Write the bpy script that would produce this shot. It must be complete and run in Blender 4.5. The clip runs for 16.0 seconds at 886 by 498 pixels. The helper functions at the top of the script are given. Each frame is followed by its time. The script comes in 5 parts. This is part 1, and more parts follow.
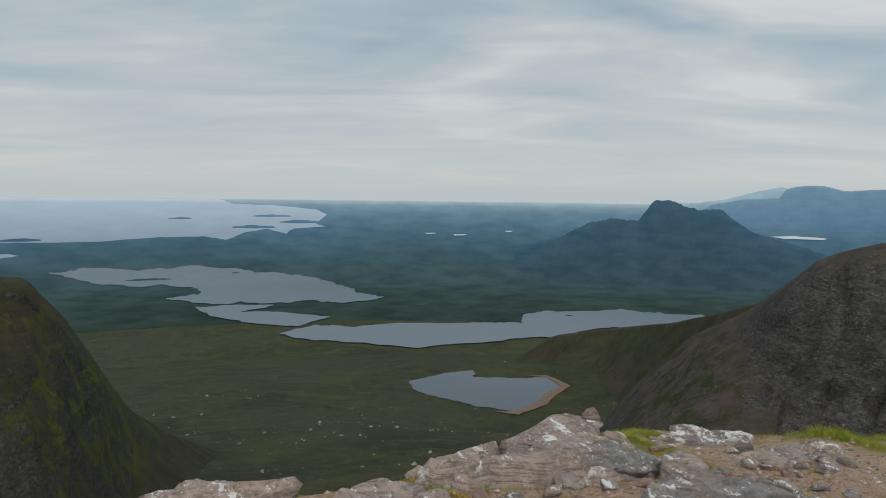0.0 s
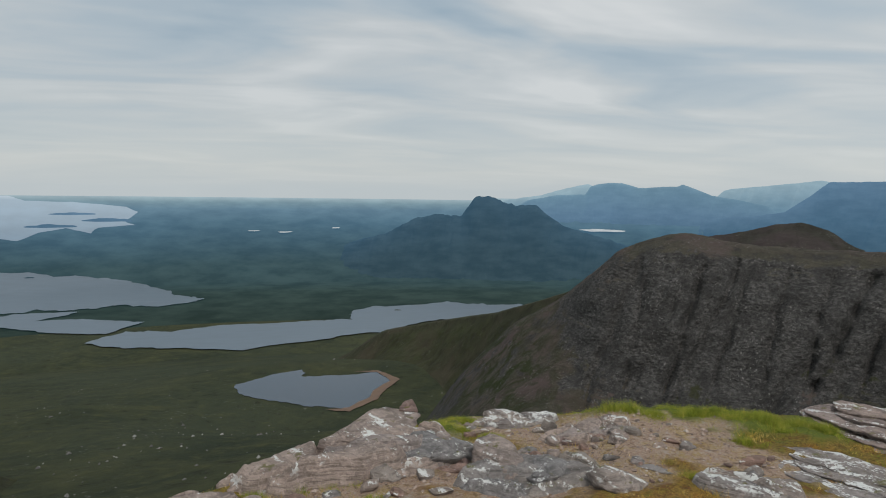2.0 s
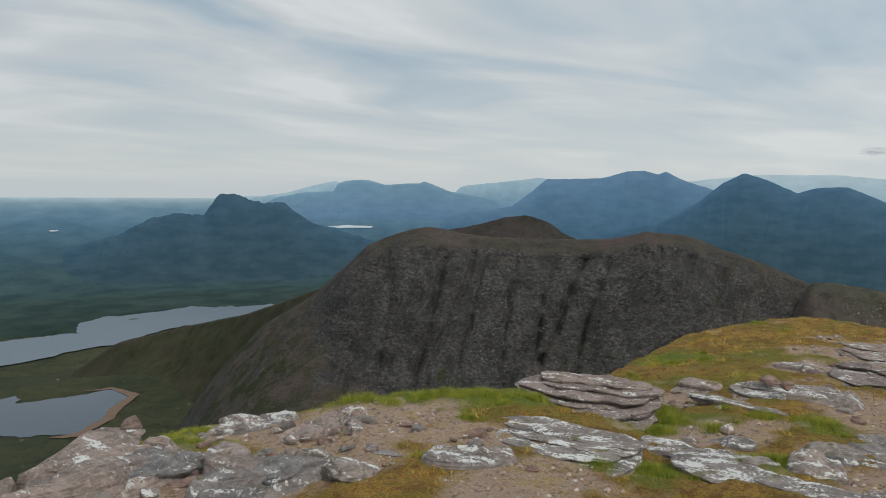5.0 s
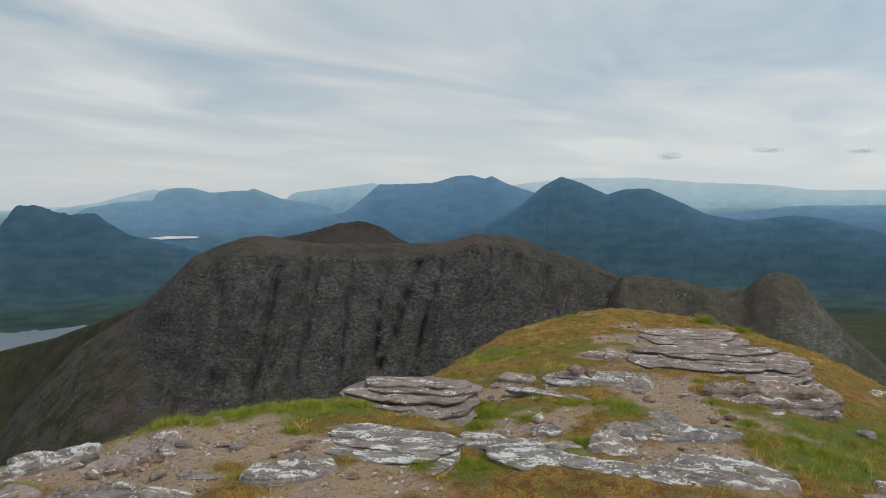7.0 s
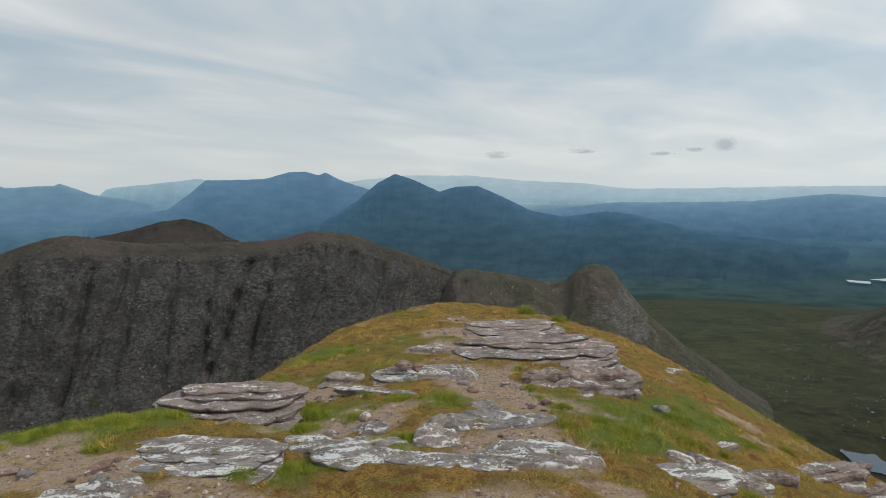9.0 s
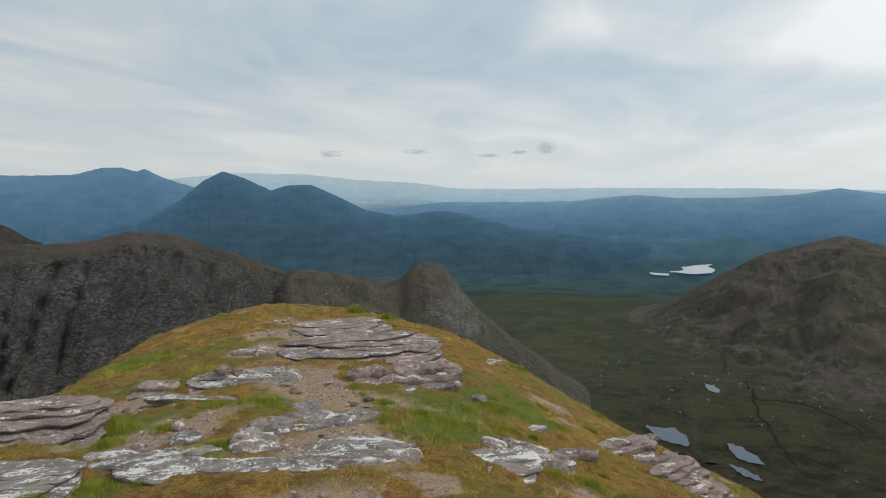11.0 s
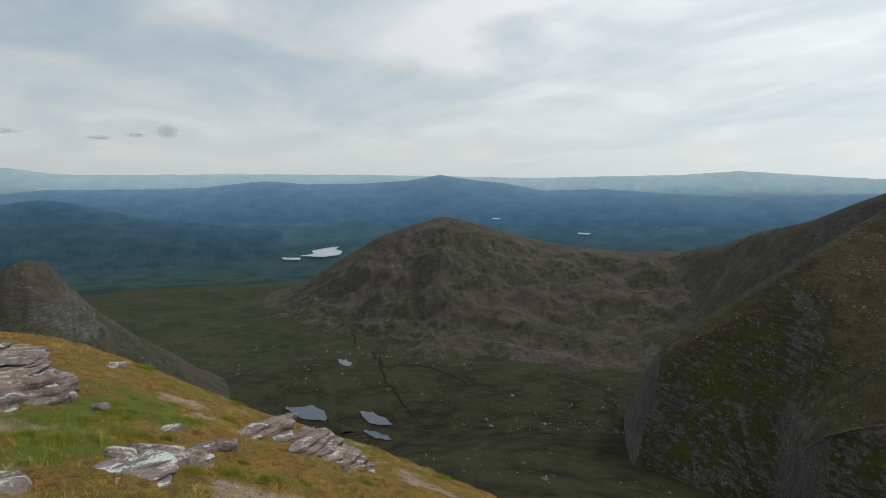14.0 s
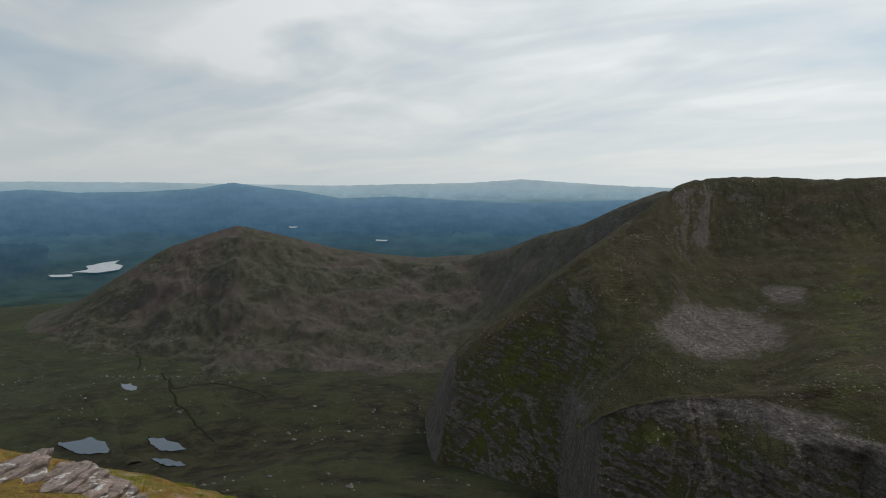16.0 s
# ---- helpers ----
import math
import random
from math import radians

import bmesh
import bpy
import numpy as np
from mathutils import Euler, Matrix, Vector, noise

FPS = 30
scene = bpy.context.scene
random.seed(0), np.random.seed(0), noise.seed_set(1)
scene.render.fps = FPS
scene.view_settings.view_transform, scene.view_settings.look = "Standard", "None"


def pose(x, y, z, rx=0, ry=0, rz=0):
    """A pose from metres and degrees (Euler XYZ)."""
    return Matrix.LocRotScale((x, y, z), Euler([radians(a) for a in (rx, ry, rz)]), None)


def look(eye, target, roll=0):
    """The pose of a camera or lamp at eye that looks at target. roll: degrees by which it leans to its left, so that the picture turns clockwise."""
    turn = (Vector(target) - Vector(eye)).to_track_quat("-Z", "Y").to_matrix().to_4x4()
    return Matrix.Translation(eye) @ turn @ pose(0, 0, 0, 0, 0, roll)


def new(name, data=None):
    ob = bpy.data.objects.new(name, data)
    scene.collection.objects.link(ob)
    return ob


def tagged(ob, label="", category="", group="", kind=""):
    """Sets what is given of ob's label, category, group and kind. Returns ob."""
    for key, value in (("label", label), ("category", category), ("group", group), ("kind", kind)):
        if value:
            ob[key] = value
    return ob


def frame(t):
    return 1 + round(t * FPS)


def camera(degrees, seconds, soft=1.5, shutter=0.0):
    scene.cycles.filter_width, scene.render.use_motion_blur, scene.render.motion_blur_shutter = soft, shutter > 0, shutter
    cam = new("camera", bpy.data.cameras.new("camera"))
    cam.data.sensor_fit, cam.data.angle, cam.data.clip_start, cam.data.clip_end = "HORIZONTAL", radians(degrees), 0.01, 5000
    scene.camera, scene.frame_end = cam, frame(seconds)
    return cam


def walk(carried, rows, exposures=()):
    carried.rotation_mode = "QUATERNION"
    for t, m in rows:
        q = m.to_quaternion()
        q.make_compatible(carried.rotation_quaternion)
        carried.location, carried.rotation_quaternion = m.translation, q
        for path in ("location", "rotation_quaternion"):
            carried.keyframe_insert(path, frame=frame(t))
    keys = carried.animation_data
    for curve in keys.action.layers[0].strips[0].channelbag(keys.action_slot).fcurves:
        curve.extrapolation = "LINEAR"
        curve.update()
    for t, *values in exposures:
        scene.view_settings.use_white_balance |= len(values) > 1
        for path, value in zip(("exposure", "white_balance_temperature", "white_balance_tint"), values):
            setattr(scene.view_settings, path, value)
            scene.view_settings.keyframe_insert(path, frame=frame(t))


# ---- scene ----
# The landscape seen from a summit: x east of the first view, y along the first view, eye near z = 0.
cam = camera(65.7, 16.0, soft=1.0)
# seconds, place, then yaw (clockwise), pitch, lean
PATH = [
    (0.0, 0.021, 0.352, -0.011, -0.00, -4.69, -0.72),
    (0.5, 0.049, 0.366, -0.015, 3.89, -4.82, -0.36),
    (1.0, 0.069, 0.369, -0.013, 7.90, -5.00, -0.47),
    (1.5, 0.091, 0.354, -0.009, 11.66, -4.94, -0.96),
    (2.0, 0.109, 0.349, -0.009, 14.37, -4.82, -0.80),
    (2.5, 0.126, 0.357, -0.014, 17.95, -4.68, -1.07),
    (3.0, 0.151, 0.344, -0.011, 21.28, -4.85, -0.59),
    (3.5, 0.184, 0.334, -0.011, 26.74, -4.82, -0.54),
    (4.0, 0.203, 0.319, -0.010, 30.41, -4.81, -0.55),
    (6.5, 0.274, 0.207, 0.006, 44.20, -4.56, -0.05),
    (7.0, 0.302, 0.178, 0.012, 48.85, -4.38, 0.49),
    (7.5, 0.308, 0.167, 0.007, 52.17, -4.54, 1.35),
    (8.0, 0.359, 0.161, 0.001, 55.42, -5.01, 0.43),
    (8.5, 0.382, 0.143, 0.005, 58.07, -4.82, 0.25),
    (9.0, 0.391, 0.132, 0.010, 62.56, -4.73, 0.32),
    (11.5, 0.406, 0.004, 0.004, 80.91, -4.79, -0.17),
    (12.0, 0.389, 0.034, 0.017, 86.30, -4.83, -0.09),
    (12.5, 0.351, 0.052, 0.025, 90.68, -5.19, 0.00),
    (13.0, 0.356, 0.050, 0.017, 96.93, -5.31, -0.47),
    (13.5, 0.364, 0.033, 0.010, 101.62, -5.31, -0.53),
    (14.0, 0.368, -0.006, -0.000, 106.49, -5.88, -0.11),
    (14.5, 0.357, -0.018, -0.004, 110.99, -5.76, -0.11),
    (15.0, 0.352, -0.034, 0.005, 114.13, -5.39, 0.18),
    (15.5, 0.335, -0.079, -0.008, 119.11, -5.21, -0.33),
    (16.0, 0.314, -0.154, -0.017, 123.25, -5.21, -0.10),
]
walk(cam, [(t, pose(x, y, z, 90 + pitch, 0, -yaw) @ pose(0, 0, 0, 0, 0, -lean)) for t, x, y, z, yaw, pitch, lean in PATH],
     ((0, 0.02), (4, 0.06), (9, 0.12), (12.5, 0.05), (14, -0.08), (16, -0.22)))

# ---------------------------------------------------------------- light
SUN_AZ, SUN_EL = 172.0, 48.0


def link(tree, a, b):
    tree.links.new(a, b)


def node(tree, kind, **values):
    n = tree.nodes.new(kind)
    for key, value in values.items():
        n.inputs[key].default_value = value
    return n


def math_node(tree, op, a, b=None):
    n = tree.nodes.new("ShaderNodeMath")
    n.operation = op
    for i, v in enumerate((a, b)):
        if v is None:
            continue
        if isinstance(v, (int, float)):
            n.inputs[i].default_value = v
        else:
            link(tree, v, n.inputs[i])
    return n.outputs[0]


def ramp(tree, source, *stops):
    n = tree.nodes.new("ShaderNodeValToRGB")
    el = n.color_ramp.elements
    while len(el) < len(stops):
        el.new(0.5)
    for e, (p, c) in zip(el, stops):
        e.position = p
        e.color = (*c, 1) if not isinstance(c, (int, float)) else (c, c, c, 1)
    link(tree, source, n.inputs[0])
    return n.outputs[0]


def mix(tree, fac, a, b, mode="MIX"):
    n = tree.nodes.new("ShaderNodeMix")
    n.data_type, n.blend_type = "RGBA", mode
    for i, v in ((0, fac), (6, a), (7, b)):
        if isinstance(v, (int, float)):
            n.inputs[i].default_value = v
        elif isinstance(v, tuple):
            n.inputs[i].default_value = (*v, 1)
        else:
            link(tree, v, n.inputs[i])
    return n.outputs[2]


def build_world():
    """An overcast sky: streaked cloud under a blue sky, brightest round the hidden sun."""
    world = bpy.data.worlds.new("sky")
    world.use_nodes = True
    t = world.node_tree
    t.nodes.clear()
    coord = t.nodes.new("ShaderNodeTexCoord").outputs["Generated"]
    sep = t.nodes.new("ShaderNodeSeparateXYZ")
    link(t, coord, sep.inputs[0])
    x, y, z = sep.outputs
    up = math_node(t, "ADD", math_node(t, "MAXIMUM", z, 0.0), 0.10)
    flat = t.nodes.new("ShaderNodeCombineXYZ")
    link(t, math_node(t, "DIVIDE", x, up), flat.inputs[0])
    link(t, math_node(t, "DIVIDE", y, up), flat.inputs[1])
    # cloud streaks lie across the first view
    streak = t.nodes.new("ShaderNodeMapping")
    streak.inputs["Rotation"].default_value = (0, 0, radians(28))
    streak.inputs["Scale"].default_value = (0.6, 1.0, 1)
    link(t, flat.outputs[0], streak.inputs[0])
    big = node(t, "ShaderNodeTexNoise", Scale=0.8, Detail=4.0, Roughness=0.48, Distortion=0.9)
    link(t, streak.outputs[0], big.inputs["Vector"])
    fine = node(t, "ShaderNodeTexNoise", Scale=2.2, Detail=5.0, Roughness=0.5, Distortion=0.6)
    link(t, streak.outputs[0], fine.inputs["Vector"])
    thick = math_node(t, "ADD", math_node(t, "MULTIPLY", big.outputs[0], 0.80), math_node(t, "MULTIPLY", fine.outputs[0], 0.20))
    cloud = ramp(t, thick, (0.33, (0.31, 0.42, 0.51)), (0.44, (0.44, 0.525, 0.585)), (0.53, (0.575, 0.615, 0.63)), (0.64, (0.76, 0.775, 0.77)))
    # towards the horizon the cloud sheet closes
    low = ramp(t, z, (0.0, (0.58, 0.64, 0.67)), (0.03, (0.635, 0.67, 0.675)), (0.16, (0.575, 0.615, 0.635)), (0.4, (0.5, 0.55, 0.58)))
    veil = ramp(t, z, (0.0, 0.95), (0.06, 0.7), (0.18, 0.18), (0.5, 0.0))
    cloud = mix(t, veil, cloud, low)
    # brighter towards the hidden sun
    dot = t.nodes.new("ShaderNodeVectorMath")
    dot.operation = "DOT_PRODUCT"
    link(t, coord, dot.inputs[0])
    a, e = radians(SUN_AZ), radians(SUN_EL)
    dot.inputs[1].default_value = (math.sin(a) * math.cos(e), math.cos(a) * math.cos(e), math.sin(e))
    glow = ramp(t, math_node(t, "ADD", math_node(t, "MULTIPLY", dot.outputs["Value"], 0.5), 0.5), (0.2, 0.87), (0.45, 0.98), (0.68, 1.13), (0.85, 1.42), (1.0, 1.6))
    cloud = mix(t, 1.0, cloud, glow, "MULTIPLY")
    sky = t.nodes.new("ShaderNodeTexSky")
    sky.sky_type, sky.sun_disc = "NISHITA", False
    sky.sun_elevation, sky.sun_rotation = e, a
    clear = mix(t, 1.0, sky.outputs[0], (0.09, 0.09, 0.09), "MULTIPLY")
    back = t.nodes.new("ShaderNodeBackground")
    link(t, mix(t, 0.9, clear, cloud), back.inputs["Color"])
    back.inputs["Strength"].default_value = 1.0
    out = t.nodes.new("ShaderNodeOutputWorld")
    link(t, back.outputs[0], out.inputs["Surface"])
    scene.world = world


build_world()
sun_data = bpy.data.lights.new("sun", "SUN")
sun_data.energy, sun_data.angle, sun_data.color = 1.5, radians(14), (1.0, 0.95, 0.88)
sun = new("sun", sun_data)
sun.matrix_world = look((math.sin(radians(SUN_AZ)) * math.cos(radians(SUN_EL)) * 50, math.cos(radians(SUN_AZ)) * math.cos(radians(SUN_EL)) * 50, math.sin(radians(SUN_EL)) * 50), (0, 0, 0))


# ---------------------------------------------------------------- noise for shapes
def lattice(ix, iy, seed):
    h = (ix.astype(np.int64) * 374761393 + iy.astype(np.int64) * 668265263 + seed * 69069) & 0x7FFFFFFF
    h = ((h ^ (h >> 13)) * 1274126177) & 0x7FFFFFFF
    return ((h ^ (h >> 16)) & 0xFFFF) / 32767.5 - 1.0


def vnoise(x, y, seed=0):
    x, y = np.asarray(x, float), np.asarray(y, float)
    ix, iy = np.floor(x), np.floor(y)
    fx, fy = x - ix, y - iy
    fx, fy = fx * fx * (3 - 2 * fx), fy * fy * (3 - 2 * fy)
    a, b = lattice(ix, iy, seed), lattice(ix + 1, iy, seed)
    c, d = lattice(ix, iy + 1, seed), lattice(ix + 1, iy + 1, seed)
    return (a * (1 - fx) + b * fx) * (1 - fy) + (c * (1 - fx) + d * fx) * fy


def fbm(x, y, octaves=5, seed=0, gain=0.5):
    total, amp, norm = 0.0, 1.0, 0.0
    for k in range(octaves):
        total = total + amp * vnoise(np.asarray(x) * 2 ** k, np.asarray(y) * 2 ** k, seed + 17 * k)
        norm, amp = norm + amp, amp * gain
    return total / norm


def smooth(a, b, v):
    s = np.clip((np.asarray(v, float) - a) / (b - a), 0, 1)
    return s * s * (3 - 2 * s)


# ---------------------------------------------------------------- materials
def material(name, rough=0.9, spec=0.25):
    m = bpy.data.materials.new(name)
    m.use_nodes = True
    t = m.node_tree
    b = t.nodes["Principled BSDF"]
    b.inputs["Roughness"].default_value = rough
    b.inputs["Specular IOR Level"].default_value = spec
    return m, t, b


def position(t):
    return t.nodes.new("ShaderNodeNewGeometry").outputs["Position"]


def noise_at(t, scale, detail=4.0, rough=0.55, stretch=None, distort=0.0, turn=0.0):
    n = node(t, "ShaderNodeTexNoise", Scale=scale, Detail=detail, Roughness=rough, Distortion=distort)
    p = position(t)
    if stretch:
        m = t.nodes.new("ShaderNodeMapping")
        m.inputs["Scale"].default_value = stretch
        m.inputs["Rotation"].default_value = (0, 0, turn)
        link(t, p, m.inputs[0])
        p = m.outputs[0]
    link(t, p, n.inputs["Vector"])
    return n.outputs[0]


def bump(t, b, height, distance, strength=1.0):
    n = node(t, "ShaderNodeBump", Strength=strength, Distance=distance)
    link(t, height, n.inputs["Height"])
    link(t, n.outputs[0], b.inputs["Normal"])


def steepness(t):
    sep = t.nodes.new("ShaderNodeSeparateXYZ")
    link(t, t.nodes.new("ShaderNodeNewGeometry").outputs["Normal"], sep.inputs[0])
    return sep.outputs[2]


def field(t, name):
    n = t.nodes.new("ShaderNodeAttribute")
    n.attribute_name = name
    return n.outputs["Fac"]


def moor_material():
    """Wet heathland: olive grass, brown heather, dark peat and scattered pale stone; cloud shade is painted into the
    valley floor.
    """
    m, t, b = material("moorland", 1.0, 0.1)
    a, wide = noise_at(t, 0.009, 7, 0.65, distort=0.8), noise_at(t, 0.0022, 4, 0.5)
    c, fine = noise_at(t, 0.05, 7, 0.68, distort=0.5), noise_at(t, 0.3, 4, 0.7)
    col = mix(t, ramp(t, a, (0.38, 0.0), (0.62, 1.0)), (0.027, 0.034, 0.020), (0.050, 0.053, 0.026))
    col = mix(t, ramp(t, wide, (0.4, 0.0), (0.62, 0.7)), col, (0.042, 0.050, 0.031))
    col = mix(t, ramp(t, c, (0.52, 0.0), (0.7, 0.75)), col, (0.072, 0.070, 0.032))
    col = mix(t, ramp(t, c, (0.30, 0.8), (0.42, 0.0)), col, (0.013, 0.013, 0.009))
    spread = ramp(t, noise_at(t, 0.012, 4, 0.6), (0.5, 0.0), (0.62, 1.0))
    stone = math_node(t, "MULTIPLY", ramp(t, noise_at(t, 0.16, 3, 0.75), (0.62, 0.0), (0.68, 0.75)), spread)
    col = mix(t, stone, col, (0.16, 0.15, 0.135))
    # brown heather of the valley floor, darkened to paint in cloud shade
    shaded_heath = mix(t, ramp(t, c, (0.40, 0.0), (0.62, 1.0)), (0.016, 0.015, 0.010), (0.042, 0.038, 0.020))
    shaded_heath = mix(t, ramp(t, a, (0.50, 0.0), (0.60, 0.7)), shaded_heath, (0.040, 0.044, 0.019))
    shaded_heath = mix(t, math_node(t, "MULTIPLY", stone, 0.8), shaded_heath, (0.15, 0.14, 0.13))
    col = mix(t, field(t, "shaded_heath"), col, shaded_heath)
    link(t, col, b.inputs["Base Color"])
    bump(t, b, math_node(t, "ADD", c, math_node(t, "MULTIPLY", fine, 0.25)), 7.0, 0.7)
    return m


def rock_hill_material(name, rock, grass, amount=0.5, lush=(0.05, 0.07, 0.016), strata=(0.35, 0.35, 2.6), specks=0.6, size=1.0, ledges=0.7):
    """Hillside: turf on gentle ground and ledges, bedded rock where it is steep, moss and painted shade in the gullies,
    pale blocks and scree.
    """
    m, t, b = material(name, 0.95, 0.15)
    wide = noise_at(t, 0.010 * size, 5, 0.6, distort=0.6)
    mid = noise_at(t, 0.05 * size, 6, 0.65, distort=0.4)
    fine = noise_at(t, 0.55 * size, 5, 0.72)
    bed = noise_at(t, 0.30 * size, 6, 0.70, strata, 0.3, 0.5)
    dark, pale = tuple(v * 0.42 for v in rock), tuple(min(1, v * 1.9) for v in rock)
    stone = mix(t, ramp(t, bed, (0.40, 0.0), (0.60, 1.0)), dark, rock)
    stone = mix(t, ramp(t, bed, (0.55, 0.0), (0.70, ledges)), stone, pale)
    stone = mix(t, ramp(t, mid, (0.38, 0.8), (0.54, 0.0)), stone, dark)
    stone = mix(t, ramp(t, fine, (0.34, 0.8), (0.46, 0.0)), stone, tuple(v * 0.22 for v in rock))
    stone = mix(t, ramp(t, fine, (0.60, 0.0), (0.70, 0.4)), stone, pale)
    turf = mix(t, ramp(t, mid, (0.36, 0.0), (0.62, 1.0)), tuple(v * 0.55 for v in grass), grass)
    turf = mix(t, ramp(t, fine, (0.36, 0.55), (0.55, 0.0)), turf, tuple(v * 0.42 for v in grass))
    turf = mix(t, ramp(t, wide, (0.48, 0.0), (0.62, 0.75)), turf, (grass[0] * 1.12, grass[1] * 0.9, grass[2] * 1.15))
    # gullies take the lush colour: moss, and on the dark cliff painted shade
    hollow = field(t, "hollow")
    moss_and_shade = math_node(t, "ADD", math_node(t, "MULTIPLY", field(t, "moss"), 0.9), math_node(t, "MULTIPLY", hollow, 0.32))
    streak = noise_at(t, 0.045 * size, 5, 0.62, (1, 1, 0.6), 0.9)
    moss_and_shade = math_node(t, "MULTIPLY", moss_and_shade, ramp(t, streak, (0.44, 0.0), (0.58, 1.0)))
    turf = mix(t, moss_and_shade, turf, mix(t, fine, tuple(v * 0.5 for v in lush), tuple(v * 1.5 for v in lush)))
    gentle = math_node(t, "ADD", steepness(t), math_node(t, "MULTIPLY", math_node(t, "SUBTRACT", wide, 0.5), 0.7))
    gentle = math_node(t, "ADD", gentle, math_node(t, "MULTIPLY", math_node(t, "SUBTRACT", mid, 0.5), 1.0))
    gentle = math_node(t, "ADD", gentle, math_node(t, "MULTIPLY", moss_and_shade, 0.5))
    gentle = math_node(t, "SUBTRACT", gentle, math_node(t, "MULTIPLY", field(t, "bare"), 0.9))
    col = mix(t, ramp(t, gentle, (amount - 0.10, 0.0), (amount + 0.10, 1.0)), stone, turf)
    # loose blocks
    block = math_node(t, "MULTIPLY", ramp(t, noise_at(t, 0.42 * size, 2, 0.6), (0.64, 0.0), (0.68, specks)), ramp(t, noise_at(t, 0.03 * size, 3, 0.6), (0.46, 0.0), (0.60, 1.0)))
    col = mix(t, block, col, tuple(min(1, v * 2.3) for v in rock))
    link(t, col, b.inputs["Base Color"])
    bump(t, b, math_node(t, "ADD", math_node(t, "ADD", mid, math_node(t, "MULTIPLY", bed, 0.8)), math_node(t, "MULTIPLY", fine, 0.5)), 5.0 / size, 0.9)
    return m


def hazed_material(name, base, patches=0.16, scale=0.006, water=False, brink=False):
    """Far land or sea with haze painted into its emission, stronger with every kilometre: a backdrop."""
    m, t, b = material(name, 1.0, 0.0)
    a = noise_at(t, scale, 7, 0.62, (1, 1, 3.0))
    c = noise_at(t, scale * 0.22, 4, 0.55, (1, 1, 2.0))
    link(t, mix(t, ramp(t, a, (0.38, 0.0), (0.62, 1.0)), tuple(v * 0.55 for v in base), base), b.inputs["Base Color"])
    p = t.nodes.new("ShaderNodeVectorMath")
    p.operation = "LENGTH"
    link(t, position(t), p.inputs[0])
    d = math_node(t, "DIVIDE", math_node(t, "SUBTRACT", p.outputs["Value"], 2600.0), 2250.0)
    # the sea's emission stands in for haze and for reflected sky
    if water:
        haze_glow = ramp(t, d, (0.4, (0.10, 0.125, 0.15)), (0.75, (0.15, 0.20, 0.25)), (0.93, (0.28, 0.35, 0.41)), (0.955, (0.44, 0.50, 0.54)))
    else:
        haze_glow = ramp(t, d, (0.0, (0.002, 0.009, 0.009)), (0.35, (0.012, 0.030, 0.034)), (0.6, (0.016, 0.046, 0.071)), (0.72, (0.028, 0.076, 0.127)), (0.79, (0.048, 0.113, 0.188)), (0.86, (0.087, 0.169, 0.265)), (0.92, (0.122, 0.223, 0.310)), (0.953, (0.27, 0.385, 0.45)), (1.0, (0.36, 0.45, 0.495)))
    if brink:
        # the plain's emission brightens to paint the haze along the horizon
        haze_glow = ramp(t, d, (0.0, (0.002, 0.009, 0.009)), (0.35, (0.010, 0.026, 0.029)), (0.6, (0.016, 0.046, 0.066)), (0.72, (0.028, 0.076, 0.124)), (0.82, (0.052, 0.120, 0.190)), (0.89, (0.097, 0.182, 0.264)), (0.925, (0.165, 0.26, 0.325)), (0.953, (0.32, 0.42, 0.475)))
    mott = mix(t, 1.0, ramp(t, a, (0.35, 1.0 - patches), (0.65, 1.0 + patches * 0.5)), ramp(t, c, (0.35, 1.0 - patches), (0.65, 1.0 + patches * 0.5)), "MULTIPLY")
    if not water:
        haze_glow = mix(t, 1.0, haze_glow, mott, "MULTIPLY")
    link(t, haze_glow, b.inputs["Emission Color"])
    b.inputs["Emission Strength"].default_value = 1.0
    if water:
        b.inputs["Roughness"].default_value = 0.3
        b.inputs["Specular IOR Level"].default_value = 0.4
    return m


def peat_material():
    m, t, b = material("dark_peat", 1.0, 0.0)
    link(t, mix(t, noise_at(t, 0.1, 4, 0.6), (0.016, 0.017, 0.012), (0.034, 0.036, 0.022)), b.inputs["Base Color"])
    return m


def sand_material():
    m, t, b = material("pink_sand", 0.9, 0.1)
    link(t, mix(t, noise_at(t, 0.08, 5, 0.6), (0.19, 0.12, 0.09), (0.12, 0.09, 0.065)), b.inputs["Base Color"])
    return m


def water_material(name, colour, rough=0.12):
    m, t, b = material(name, rough, 0.5)
    a = noise_at(t, 0.01, 4, 0.6, (1, 3, 1))
    link(t, mix(t, a, tuple(v * 0.7 for v in colour), colour), b.inputs["Base Color"])
    return m


# ---------------------------------------------------------------- meshes
def mesh_of(name, verts, faces, mat, soft=True):
    me = bpy.data.meshes.new(name)
    me.from_pydata(verts, [], faces)
    me.materials.append(mat)
    if soft:
        me.polygons.foreach_set("use_smooth", [True] * len(me.polygons))
    me.update()
    return me


def sheet(name, x, y, z, mat, closed=False):
    """A grid mesh from arrays shaped (rows, columns)."""
    r, c = x.shape
    v = np.stack([x, y, z], -1).reshape(-1, 3)
    i = np.arange(r * c).reshape(r, c)
    if closed:
        i = np.concatenate([i, i[:, :1]], 1)
    f = np.stack([i[:-1, :-1], i[:-1, 1:], i[1:, 1:], i[1:, :-1]], -1).reshape(-1, 4)
    return new(name, mesh_of(name, v.tolist(), f.tolist(), mat))


def polar(az, d):
    a = np.radians(az)
    return np.sin(a) * d, np.cos(a) * d


# ---------------------------------------------------------------- height of the low ground
PLAIN, BEND, REACH = -490.0, 3700.0, 1150.0
